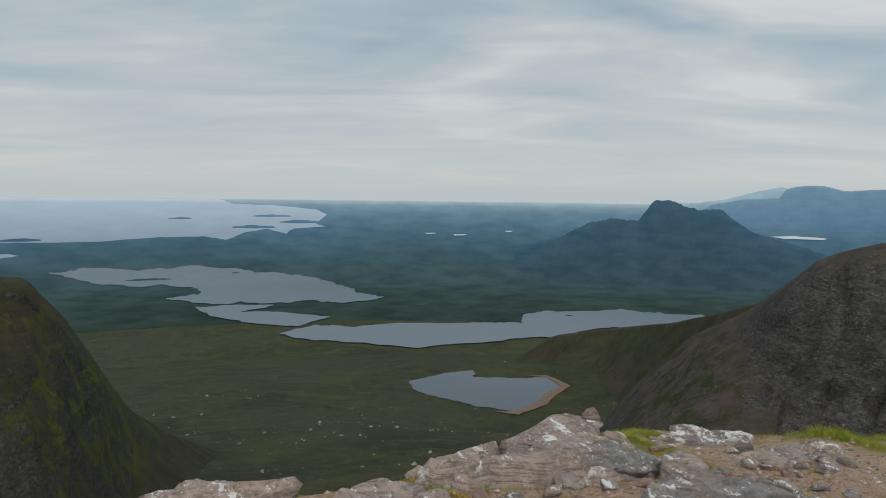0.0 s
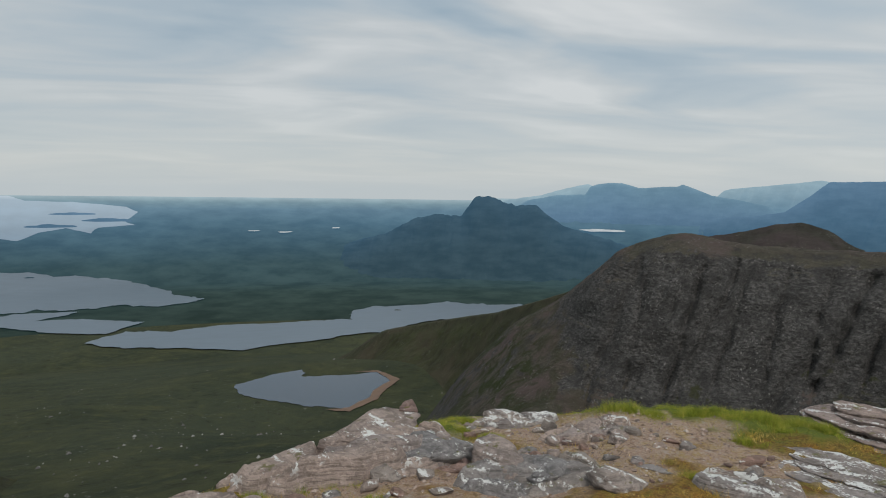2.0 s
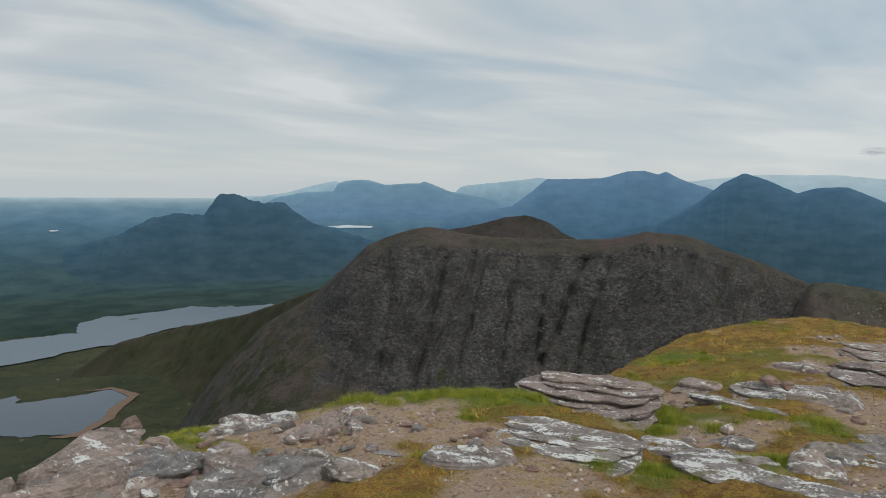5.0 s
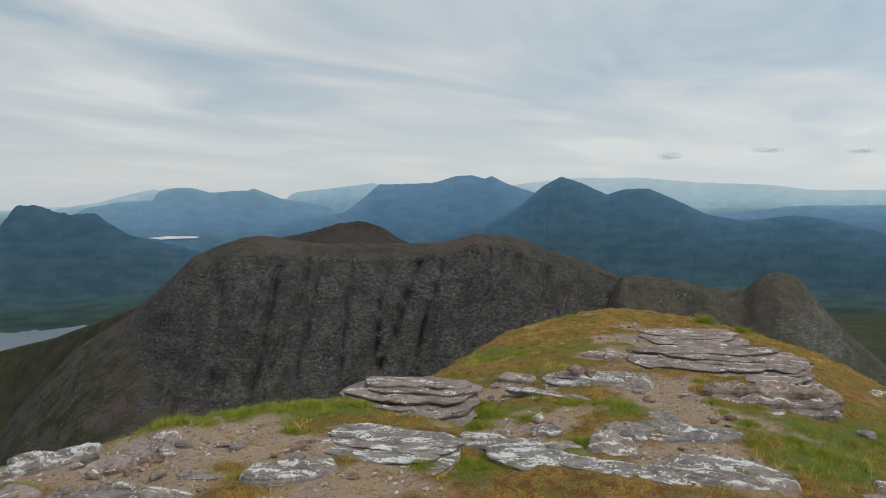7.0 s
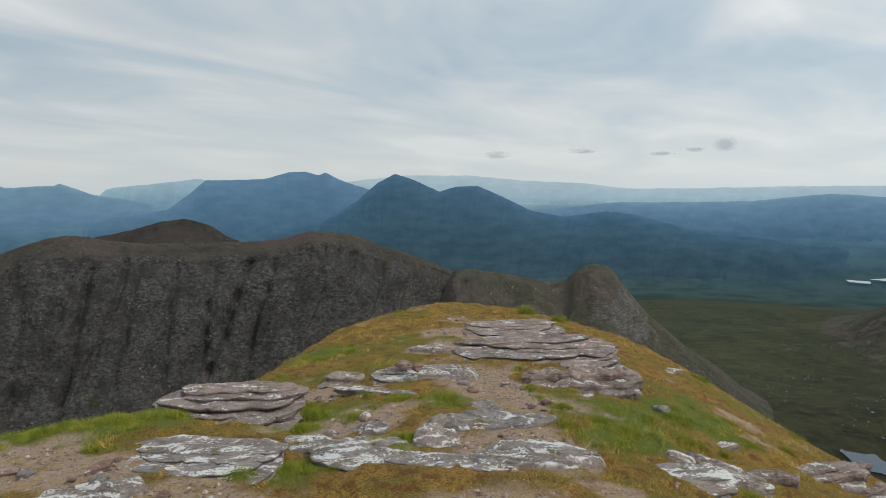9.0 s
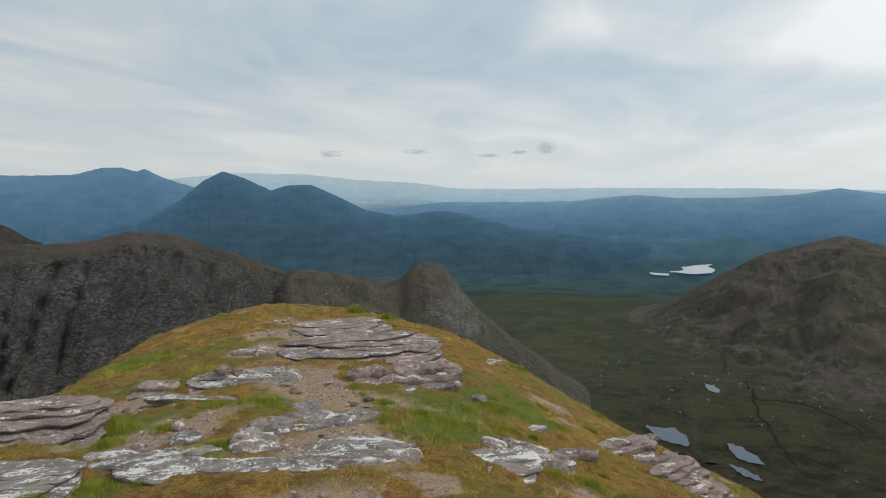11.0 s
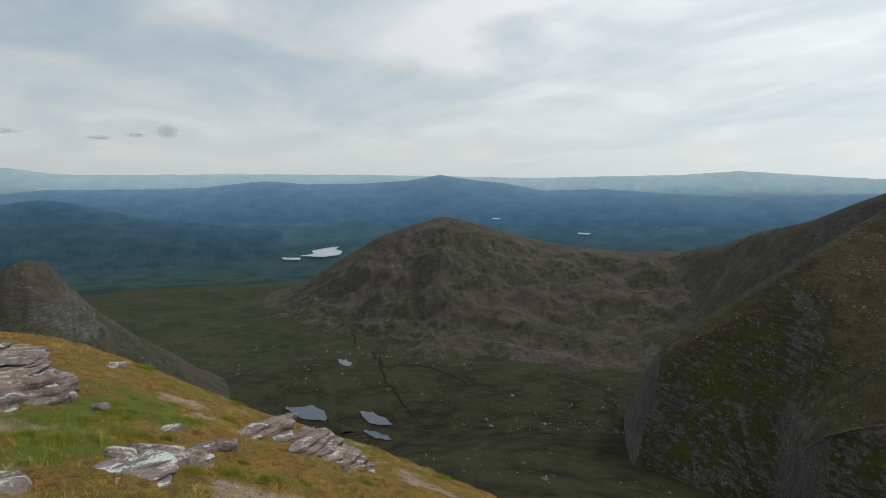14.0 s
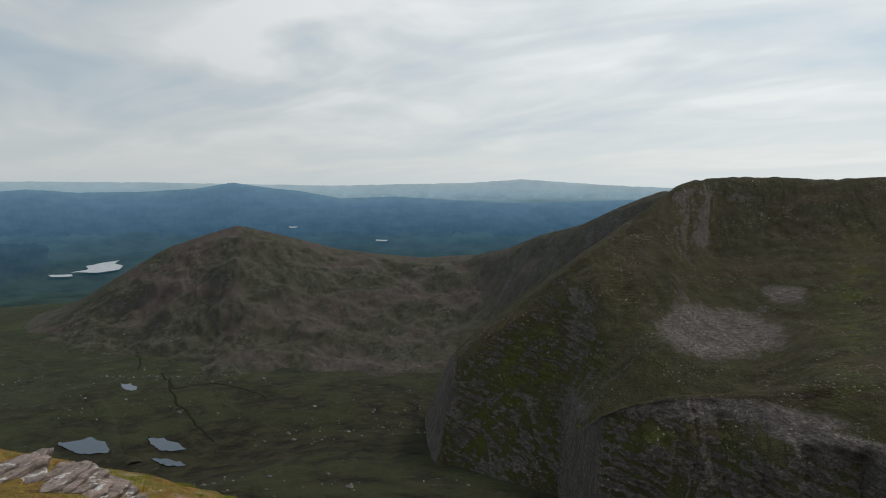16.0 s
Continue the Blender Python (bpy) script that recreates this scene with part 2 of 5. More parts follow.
# level basins that hold the small lakes: bearing, distance, reach, height
BASINS = ((4.0, 1130, 195, -330.0), (97.5, 672, 100, -238.0), (98.2, 870, 45, -238.0))
FRONT = ((0, -90), (150, -125), (400, -185), (700, -255), (1000, -310), (1300, -352), (1750, -432), (2050, -489.5), (2600, -490), (3700, -490))
SIDE = ((0, -90), (150, -130), (400, -190), (650, -232), (900, -245), (1300, -262), (1800, -285), (2300, -345), (2700, -420), (3200, -490), (3700, -490))


def low_ground(az, d):
    """Height of the moor at a bearing (degrees) and a distance; far out the land is drawn together below the horizon."""
    az, d = np.broadcast_arrays(np.asarray(az, float), np.asarray(d, float))
    a = (az + 180) % 360 - 180
    w = smooth(45, 85, a) * (1 - smooth(165, 179, a))
    f = np.interp(d, *np.array(FRONT).T)
    s = np.interp(d, *np.array(SIDE).T)
    z = f * (1 - w) + s * w
    far = PLAIN * d / BEND * (1 - (d - BEND) / REACH)
    z = np.where(d > BEND, far, z)
    x, y = polar(az, d)
    rough = 8.0 * smooth(200, 900, d) * (1 - smooth(1500, 2050, d))
    z = z + rough * fbm(x / 260, y / 260, 4, 3) + rough * 0.25 * fbm(x / 45, y / 45, 3, 4)
    for ba, bd, br, bz in BASINS:
        bx, by = polar(ba, bd)
        k = 1 - smooth(br * 0.75, br * 2.2, np.hypot(x - bx, y - by))
        z = z * (1 - k) + bz * k
    return z


def meet(az, el, lift=0.0):
    """Where a sight line from the summit meets the low ground."""
    d = np.concatenate([np.linspace(250, 3700, 900), np.linspace(3701, 4745, 500)])
    gap = low_ground(az, d) + lift - d * math.tan(radians(el))
    k = int(np.argmax(gap >= 0)) if (gap >= 0).any() else len(d) - 1
    return float(d[k])


MOOR = moor_material()
az = np.arange(0, 360, 0.6)
d = np.concatenate([np.linspace(120, 1200, 110), np.linspace(1210, 2600, 70)])
A, D = np.meshgrid(az, d)
gx, gy = polar(A, D)
ground = sheet("ground", gx, gy, low_ground(A, D), MOOR, True)
# bearings and distances where the brown valley floor carries painted cloud shade
shaded_heath = smooth(68, 100, A + 12 * fbm(gx / 160, gy / 160, 4, 61)) * (1 - smooth(150, 175, A)) * (1 - 0.85 * smooth(650, 1150, D))
ground.data.attributes.new("shaded_heath", "FLOAT", "POINT").data.foreach_set("value", shaded_heath.ravel())
tagged(ground, "dark olive moorland falling away to the lowland", "moorland", kind="structure")
d = np.linspace(2600, 4742, 120)
A, D = np.meshgrid(az, d)
gx, gy = polar(A, D)
FAR_LAND = hazed_material("hazed_lowland", (0.034, 0.044, 0.036), 0.08, brink=True)
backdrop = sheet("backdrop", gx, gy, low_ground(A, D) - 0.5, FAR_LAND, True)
tagged(backdrop, "hazy blue lowland reaching to the horizon", "distant land", kind="structure")


# ---------------------------------------------------------------- hills
def crag(along, z, seed, lean, strength, ledge):
    """How far weathering has set a rock face back, and where its gullies run: leaning ribs, thin dipping beds and broken blocks."""
    q = along - lean * z + 12 * fbm(along / 55, z / 55, 3, seed + 1)
    wide = fbm(q / 75, z / 320, 3, seed + 2)
    small = fbm(q / 26, z / 110, 3, seed + 3)
    hollow = np.exp(-(wide / 0.10) ** 2)
    nick = np.exp(-(small / 0.10) ** 2)
    bed = (z + 0.10 * along) / ledge[1] + 0.7 * fbm(along / 45, z / 30, 3, seed + 4)
    part_of = bed - np.floor(bed)
    step = (smooth(0.0, 0.4, part_of) - part_of) * (0.5 + vnoise(along / 30, z / 18, seed + 5))
    push = strength * (1.0 * hollow + 0.28 * nick + 0.7 * wide + 1.1 * fbm(q / 34, z / 30, 5, seed + 7, 0.58)) + np.minimum(strength, 1.0) * (ledge[0] * step + ledge[0] * 1.1 * fbm(along / 11, z / 8, 4, seed + 6, 0.62))
    return push, np.clip(hollow * 0.7 + nick * 0.45, 0, 1)


def hill(name, mat, crest, front, back, profile, step=0.12, rows=(46, 14), rough=6.0, gully=0.0, grain=60.0, seed=1, jag=0.0, foot=None, label="", category="hill", ends=(2.0, 2.0), lean=0.3, ledge=(1.0, 12.0)):
    """A hill from its crest line (bearing, elevation angle, distance), its reach towards and away from the summit, and the profile of its near face."""
    c = np.array(crest, float)
    az = np.arange(c[0, 0], c[-1, 0] + 1e-6, step)
    # rounded line through the crest points
    el = np.interp(az, c[:, 0], c[:, 1])
    dc = np.interp(az, c[:, 0], c[:, 2])
    k = max(1, int((0.12 if category == 'mountain' else 0.35) / step))
    kernel = np.ones(2 * k + 1) / (2 * k + 1)
    el = np.convolve(np.pad(el, k, "edge"), kernel, "valid")
    dc = np.convolve(np.pad(dc, 4 * k, "edge"), np.ones(8 * k + 1) / (8 * k + 1), "valid")
    if jag:
        el = el + jag * fbm(az * 2.2, az * 0 + seed, 4, seed)
    u = np.concatenate([np.linspace(0, 1, rows[0]), 1 + np.linspace(0, 1, rows[1] + 1)[1:]])[:, None]
    fr = np.interp(az, *np.array(front, float).T)[None] if isinstance(front, tuple) else np.full((1, len(az)), float(front))
    dist = np.where(u <= 1, dc - fr * (1 - u), dc + back * (u - 1))
    zc = dc * np.tan(np.radians(el))
    base = low_ground(az[None], dist) - 12.0 if foot is None else np.full(dist.shape, float(foot))
    p = np.interp(np.clip(u, 0, 1), *np.array(profile, float).T)
    p = np.where(u <= 1, p, 1 - smooth(0, 1, (u - 1)) * 1.0)
    fade = smooth(0, ends[0], az - az[0]) if ends[0] else 1.0
    fade = fade * (smooth(0, ends[1], az[-1] - az) if ends[1] else 1.0)
    z = base + (zc[None] - base) * p * fade
    x, y = polar(az[None], dist)
    inner = smooth(0.0, 0.15, u) * (1 - smooth(0.86, 1.0, u)) + np.zeros((1, len(az)))
    along = az[None] * np.radians(1) * dc[None]
    z = z + inner * rough * fbm(x / grain, y / grain, 5, seed)
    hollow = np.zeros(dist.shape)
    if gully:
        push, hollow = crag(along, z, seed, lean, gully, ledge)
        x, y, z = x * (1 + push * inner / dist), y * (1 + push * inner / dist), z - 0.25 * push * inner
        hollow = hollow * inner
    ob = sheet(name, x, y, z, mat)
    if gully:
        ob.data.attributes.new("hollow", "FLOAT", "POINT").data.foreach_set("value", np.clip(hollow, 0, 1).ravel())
    return tagged(ob, label, category)


def massif(name, mat, sections, step, rows, seed, label, strength=1.0, lean=0.3, ledge=(1.2, 7.0), bare=(), green=(), clefts=(), back=(250, 160)):
    """Broken ground from sections: for each bearing, distances and heights from its foot to its crest. bare, green: bearing, angle, reach of rock or moss."""
    keys = np.array([k for k, _ in sections], float)
    table = np.array([p for _, p in sections], float)
    table = np.concatenate([table, table[:, -1:] + np.array((60.0, -4.0)), table[:, -1:] + np.array((60.0 + back[0], -back[1]))], 1)
    az = np.arange(keys[0], keys[-1], step)
    cols = np.stack([np.stack([np.interp(az, keys, table[:, j, c]) for j in range(table.shape[1])]) for c in (0, 1)])
    k = max(1, int(0.5 / step))
    cols = np.apply_along_axis(lambda v: np.convolve(np.pad(v, k, "edge"), np.ones(2 * k + 1) / (2 * k + 1), "valid"), 2, cols)
    n = table.shape[1]
    q = np.linspace(0, n - 1, rows)
    line = np.apply_along_axis(lambda v: np.interp(q, np.arange(n), v), 1, cols)
    k = max(1, rows // n // 4)
    line = np.apply_along_axis(lambda v: np.convolve(np.pad(v, k, "edge"), np.ones(2 * k + 1) / (2 * k + 1), "valid"), 1, line)
    dist, z = line
    x, y = polar(az[None], dist)
    el = np.degrees(np.arctan2(z, dist))
    along = np.radians(az)[None] * np.mean(dist) + 0.35 * dist
    z = z + 4.0 * fbm(x / 70, y / 70, 5, seed) + 1.6 * fbm(x / 13, y / 13, 4, seed + 2, 0.6)
    level = np.zeros(dist.shape)
    for a, e, ra, re_, v in bare:
        level = level + v * np.exp(-(((az[None] - a) / ra) ** 2 + ((el - e) / re_) ** 2) ** 1.5)
    moss = np.zeros(dist.shape)
    for a, e, ra, re_, v in green:
        moss = moss + v * np.exp(-((az[None] - a) / ra) ** 2 - ((el - e) / re_) ** 2)
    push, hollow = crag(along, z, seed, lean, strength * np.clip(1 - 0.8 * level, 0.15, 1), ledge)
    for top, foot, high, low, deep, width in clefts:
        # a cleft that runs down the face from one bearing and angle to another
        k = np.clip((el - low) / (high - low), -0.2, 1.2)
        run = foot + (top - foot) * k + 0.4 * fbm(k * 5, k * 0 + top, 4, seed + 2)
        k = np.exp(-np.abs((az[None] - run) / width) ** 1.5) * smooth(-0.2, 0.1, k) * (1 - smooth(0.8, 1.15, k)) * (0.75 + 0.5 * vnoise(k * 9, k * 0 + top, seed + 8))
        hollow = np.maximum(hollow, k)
        push = push + deep * k
    # only steep ground breaks into crags
    fall = np.abs(np.gradient(line[1], axis=0)) / np.maximum(np.abs(np.gradient(line[0], axis=0)), 0.1)
    fade = smooth(0, 2.5, az - az[0])[None] * (0.12 + 0.88 * smooth(0.3, 0.8, fall))
    shift = 1 + push * fade / dist
    x, y, z = x * shift, y * shift, z - 0.3 * push * fade
    ob = sheet(name, x, y, z, mat)
    # hollow carries the gullies' moss and painted shade into the colour
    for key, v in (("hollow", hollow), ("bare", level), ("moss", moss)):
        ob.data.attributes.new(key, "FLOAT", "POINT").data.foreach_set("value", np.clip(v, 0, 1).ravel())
    return tagged(ob, label, "hill")


SLOPE = ((0, 0), (0.3, 0.16), (0.6, 0.5), (0.85, 0.86), (1, 1))
CLIFF = ((0, 0), (0.18, 0.09), (0.36, 0.28), (0.52, 0.55), (0.66, 0.765), (0.8, 0.90), (0.9, 0.962), (1, 1))
DOME = ((0, 0), (0.25, 0.3), (0.5, 0.62), (0.75, 0.87), (1, 1))
CRAG_ROCK = rock_hill_material("crag_rock", (0.104, 0.098, 0.092), (0.088, 0.078, 0.058), 0.74, (0.030, 0.038, 0.013), (0.8, 0.8, 1.7), 0.8, 1.0, 0.4)
KNOB_HEATH = rock_hill_material("knob_heath", (0.10, 0.092, 0.085), (0.058, 0.054, 0.042), 0.55, (0.04, 0.045, 0.016), (0.8, 0.8, 1.7))
KNOLL_ROCK = rock_hill_material("knoll_rock", (0.20, 0.187, 0.170), (0.094, 0.090, 0.062), 0.60)
GREEN_SLOPE = rock_hill_material("green_slope", (0.10, 0.092, 0.08), (0.056, 0.057, 0.028), 0.30)
BROWN_HILL = rock_hill_material("brown_hill", (0.175, 0.163, 0.150), (0.090, 0.086, 0.060), 0.54, specks=0.8, ledges=0.5)
HEATH_HILL = rock_hill_material("heath_hill", (0.185, 0.160, 0.140), (0.060, 0.054, 0.025), 0.60, (0.065, 0.075, 0.013), (0.6, 0.6, 2.0), 0.8, 1.5, 0.5)
MOSS_CRAG = rock_hill_material("moss_crag", (0.085, 0.080, 0.070), (0.050, 0.052, 0.027), 0.46, (0.10, 0.11, 0.016), (0.8, 0.8, 1.5), 0.5, 1.6, 0.4)

massif("hill", CRAG_ROCK, (
    (12.5, ((520, -245), (560, -252), (600, -260), (640, -268), (680, -276), (720, -284), (760, -292), (800, -300))),
    (16.1, ((520, -226), (560, -222), (600, -224), (640, -226), (680, -227), (720, -226), (760, -224), (800, -224))),
    (20.4, ((520, -220), (560, -205), (600, -198), (640, -192), (680, -185), (720, -177), (760, -168), (800, -160))),
    (23.7, ((510, -215), (550, -190), (590, -185), (630, -177), (670, -166), (710, -153), (750, -139), (790, -128))),
    (26.3, ((540, -218), (575, -202), (602, -190), (628, -174), (652, -156), (678, -135), (705, -109), (740, -93))),
    (27.5, ((548, -216), (588, -206), (610, -193), (630, -174), (650, -141), (673, -112), (703, -88), (743, -78))),
    (28.9, ((550, -215), (590, -204), (612, -191), (632, -169), (652, -131), (675, -95), (705, -69), (745, -61))),
    (31.3, ((550, -215), (590, -201), (612, -188), (632, -164), (652, -124), (675, -86), (705, -58), (745, -47))),
    (33.7, ((550, -215), (590, -200), (612, -184), (632, -161), (652, -120), (675, -83), (705, -53), (745, -39))),
    (37.0, ((555, -215), (595, -200), (617, -184), (637, -163), (657, -125), (680, -88), (710, -60), (750, -46))),
    (42.9, ((562, -215), (602, -198), (624, -182), (644, -161), (664, -125), (687, -91), (717, -66), (757, -54))),
    (46.3, ((565, -215), (605, -195), (627, -179), (647, -159), (667, -124), (690, -90), (720, -65), (760, -53))),
    (50.1, ((565, -215), (605, -190), (627, -174), (647, -154), (667, -119), (690, -85), (720, -60), (760, -49))),
    (51.7, ((565, -215), (605, -187), (627, -172), (647, -150), (667, -116), (690, -78), (720, -52), (760, -41))),
    (54.6, ((572, -212), (612, -203), (634, -186), (654, -158), (674, -124), (697, -84), (727, -57), (767, -45))),
    (59.1, ((600, -212), (640, -204), (664, -190), (688, -171), (712, -144), (740, -113), (765, -86), (790, -70))),
    (62.7, ((618, -212), (658, -207), (682, -195), (706, -179), (730, -156), (758, -131), (783, -105), (808, -90))),
    (68.0, ((635, -225), (675, -204), (699, -197), (723, -187), (747, -172), (775, -153), (800, -133), (825, -118))),
    (76.1, ((600, -235), (640, -240), (680, -245), (720, -250), (760, -255), (800, -260), (840, -265), (880, -270)))), 0.06, 230, 11, "big dark gullied sandstone cliff hill", 8.0, 0.8, (1.4, 6.0),
    bare=((36, -11.5, 9.0, 5.6, 0.55), (50, -9.5, 8.0, 4.6, 0.5), (25.0, -15.5, 1.2, 0.8, 0.5)), green=((18.5, -14, 6.5, 7, 1.0), (45, -13, 6, 3, 0.6), (36, -15, 4, 2.5, 0.7), (57, -8, 4, 2, 0.4)), back=(200, 90),
    clefts=((35.6, 32.7, -4.5, -16, 13, 0.36), (38.7, 36.3, -5, -15, 8, 0.28), (41.2, 40.0, -5, -14, 10, 0.30), (44.2, 42.7, -5, -14, 7, 0.26), (46.8, 43.5, -5, -14, 12, 0.36), (48.8, 46.5, -5, -13, 8, 0.28), (31.2, 29.6, -6, -15, 6, 0.28)))
hill("hill", KNOB_HEATH, ((33, -4.2, 1150), (35.7, -3.2, 1150), (38.4, -2.7, 1150), (40.2, -2.15, 1150), (42.1, -1.95, 1150), (44, -2.6, 1150), (45, -3.4, 1150), (48, -4.6, 1150)), 250, 250, DOME, 0.1, (30, 10), 3, 3, 45, 12, 0.05,
     label="brown rounded heather knob behind the cliff hill")
hill("hill", GREEN_SLOPE, ((4, -12.9, 1780), (8, -12.0, 1650), (13.5, -11, 1450), (19, -10.1, 1150), (22.3, -9.05, 1000), (26.3, -7.6, 880), (30, -6.8, 850), (36, -6.5, 850)), ((4, 200), (10, 300), (18, 450), (24, 430), (36, 330)), 350, SLOPE, 0.12, (60, 12), 8, 2, 60, 13, 0.03,
     label="green moorland spur running down to the loch", ends=(6, 2), lean=0.8, ledge=(1.0, 14.0))
hill("hill", KNOLL_ROCK, ((57, -6.2, 800), (63.7, -6.45, 810), (65.6, -6.45, 815), (68.3, -6.85, 820), (71.4, -7.45, 830), (72.7, -7.35, 835), (73.7, -6.3, 840), (75, -5.8, 845), (76.3, -6.1, 845), (77.3, -7.4, 840), (79, -9.6, 830), (82, -12.2, 800), (87, -15.5, 760), (93, -19, 720)),
     ((57, 300), (75, 330), (93, 260)), 260, ((0, 0), (0.25, 0.18), (0.5, 0.5), (0.72, 0.8), (0.88, 0.955), (1, 1)), 0.08, (110, 14), 11, 0, 32, 14, 0.06, label="grey brown rocky shoulder ending in a blunt knoll", ends=(7, 9), ledge=(1.6, 6.0))
massif("hill", MOSS_CRAG, (
    (-60, ((240, -190), (290, -160), (330, -115), (380, -70), (430, -30))),
    (-42.2, ((240, -190), (290, -165), (330, -125), (380, -80), (430, -34))),
    (-33.2, ((250, -190), (300, -168), (340, -130), (380, -82), (420, -48))),
    (-31.5, ((250, -190), (300, -170), (340, -135), (380, -90), (425, -51))),
    (-29.4, ((250, -195), (300, -180), (345, -150), (390, -112), (440, -76))),
    (-27.2, ((260, -200), (310, -192), (360, -175), (410, -150), (460, -112))),
    (-24.8, ((270, -205), (330, -203), (390, -198), (440, -188), (500, -160))),
    (-21.5, ((280, -210), (350, -208), (420, -207), (490, -206), (570, -208))),
    (-18.0, ((280, -215), (350, -214), (420, -214), (490, -218), (600, -240))),
    (-14.5, ((300, -225), (400, -230), (500, -240), (600, -260), (700, -285)))), 0.07, 150, 15, "steep dark green crag with mossy ledges", 5.0, -0.7, (1.8, 6.0),
    green=((-28.5, -15, 3.0, 4.0, 0.9), (-26.0, -20, 2.5, 3, 0.7), (-32.3, -9.2, 2.0, 0.8, 0.5)), bare=((-33.5, -21, 2.0, 5, 0.5),))
hill("hill", BROWN_HILL, ((88, -10.5, 1480), (94, -9.0, 1500), (96.3, -7.9, 1500), (98.6, -6.4, 1500), (101.4, -4.75, 1500), (104.2, -3.8, 1500), (106.6, -3.12, 1500), (108, -3.45, 1500), (111.7, -4.4, 1500), (114.1, -5.1, 1500), (117.9, -5.65, 1480), (121.6, -6.0, 1450), (124.6, -5.8, 1430), (128, -5.6, 1400), (132, -6, 1350)),
     ((88, 300), (97, 420), (106, 700), (115, 780), (132, 700)), 500, ((0, 0), (0.2, 0.06), (0.4, 0.2), (0.55, 0.42), (0.7, 0.68), (0.85, 0.88), (1, 1)), 0.09, (130, 14), 26, 0, 60, 16, 0.02, label="brown heathery hill with a dark stony face", ends=(9, 2), lean=0.5, ledge=(3.0, 12.0))
hill("hill", BROWN_HILL, ((119, -6.6, 1450), (125.6, -5.8, 1400), (128.7, -5.1, 1250), (131.5, -3.95, 1150), (134.7, -3.1, 1050), (137.4, -1.75, 960), (139.5, -0.85, 910), (141, -0.3, 890), (146, -1, 880), (152, -2, 880)),
     ((119, 650), (127, 560), (136, 380), (152, 300)), 300, ((0, 0), (0.3, 0.25), (0.6, 0.55), (0.85, 0.88), (0.94, 0.975), (1, 1)), 0.1, (90, 14), 12, 0, 45, 17, 0.02, label="brown stony ridge dropping to a col", ends=(5, 3), ledge=(2.0, 10.0))
massif("hill", HEATH_HILL, (
    (121.1, ((400, -205), (430, -210), (460, -218), (490, -225), (520, -232), (550, -238), (580, -245), (620, -250), (660, -258))),
    (124.0, ((470, -225), (480, -220), (490, -208), (500, -194), (510, -180), (522, -167), (535, -155), (545, -148), (555, -145))),
    (127.0, ((440, -222), (452, -219), (462, -204), (475, -190), (490, -175), (505, -159), (522, -142), (540, -123), (560, -116))),
    (133.5, ((400, -205), (415, -198), (432, -188), (450, -172), (470, -152), (492, -130), (515, -105), (540, -84), (570, -68))),
    (136.3, ((280, -168), (298, -141), (307, -124), (320, -104), (346, -138), (440, -126), (480, -101), (530, -73), (600, -47))),
    (139.4, ((275, -165), (293, -137), (304, -113), (320, -95), (352, -138), (450, -102), (500, -88), (560, -60), (650, -23))),
    (142.0, ((275, -165), (290, -133), (302, -113), (324, -93), (358, -132), (430, -103), (520, -88), (610, -52), (700, 4))),
    (144.6, ((275, -165), (293, -132), (305, -113), (330, -92), (372, -124), (440, -110), (560, -93), (680, -57), (770, 10))),
    (148.2, ((275, -165), (293, -129), (305, -110), (336, -90), (380, -116), (430, -113), (560, -97), (690, -57), (790, 11))),
    (152.4, ((275, -160), (290, -122), (303, -104), (342, -84), (380, -92), (430, -97), (560, -93), (690, -55), (795, 9))),
    (156.5, ((275, -160), (290, -117), (303, -98), (342, -85), (385, -89), (430, -93), (560, -87), (690, -52), (790, 13))),
    (180.0, ((230, -145), (260, -115), (285, -105), (340, -95), (385, -95), (430, -95), (560, -80), (690, -50), (770, 5))),
    (205.0, ((230, -160), (260, -160), (285, -160), (340, -160), (385, -165), (430, -165), (560, -165), (690, -160), (760, -160)))), 0.055, 330, 18, "long stony hill with a craggy green flank and a bare slab shoulder", 4.5, 0.3, (1.6, 5.0),
    bare=((145.5, -11.2, 5.0, 2.0, 0.85), (149, -16.8, 6.0, 0.8, 0.7), (154, -18.2, 5.0, 0.7, 0.9), (143, -17.6, 2.5, 0.6, 0.5), (150, -7.9, 2.0, 0.7, 0.5)),
    green=((131.5, -14, 4.5, 3.5, 0.9), (128, -20, 3.5, 4, 0.9), (154.5, -9, 1.4, 5, 0.9), (142, -20.5, 6.0, 2.5, 0.8), (133, -22, 3, 3, 0.6)))


# far mountains, blue with distance from haze painted into their emission
FAR_HILL = hazed_material("hazed_mountain", (0.026, 0.032, 0.032), 0.05, 0.008)


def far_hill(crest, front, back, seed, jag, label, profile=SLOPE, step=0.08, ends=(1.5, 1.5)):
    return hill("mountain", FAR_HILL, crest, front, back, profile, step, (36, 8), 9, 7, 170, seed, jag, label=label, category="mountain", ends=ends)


def at(d, *points):
    return tuple((a, e, d) for a, e in points)


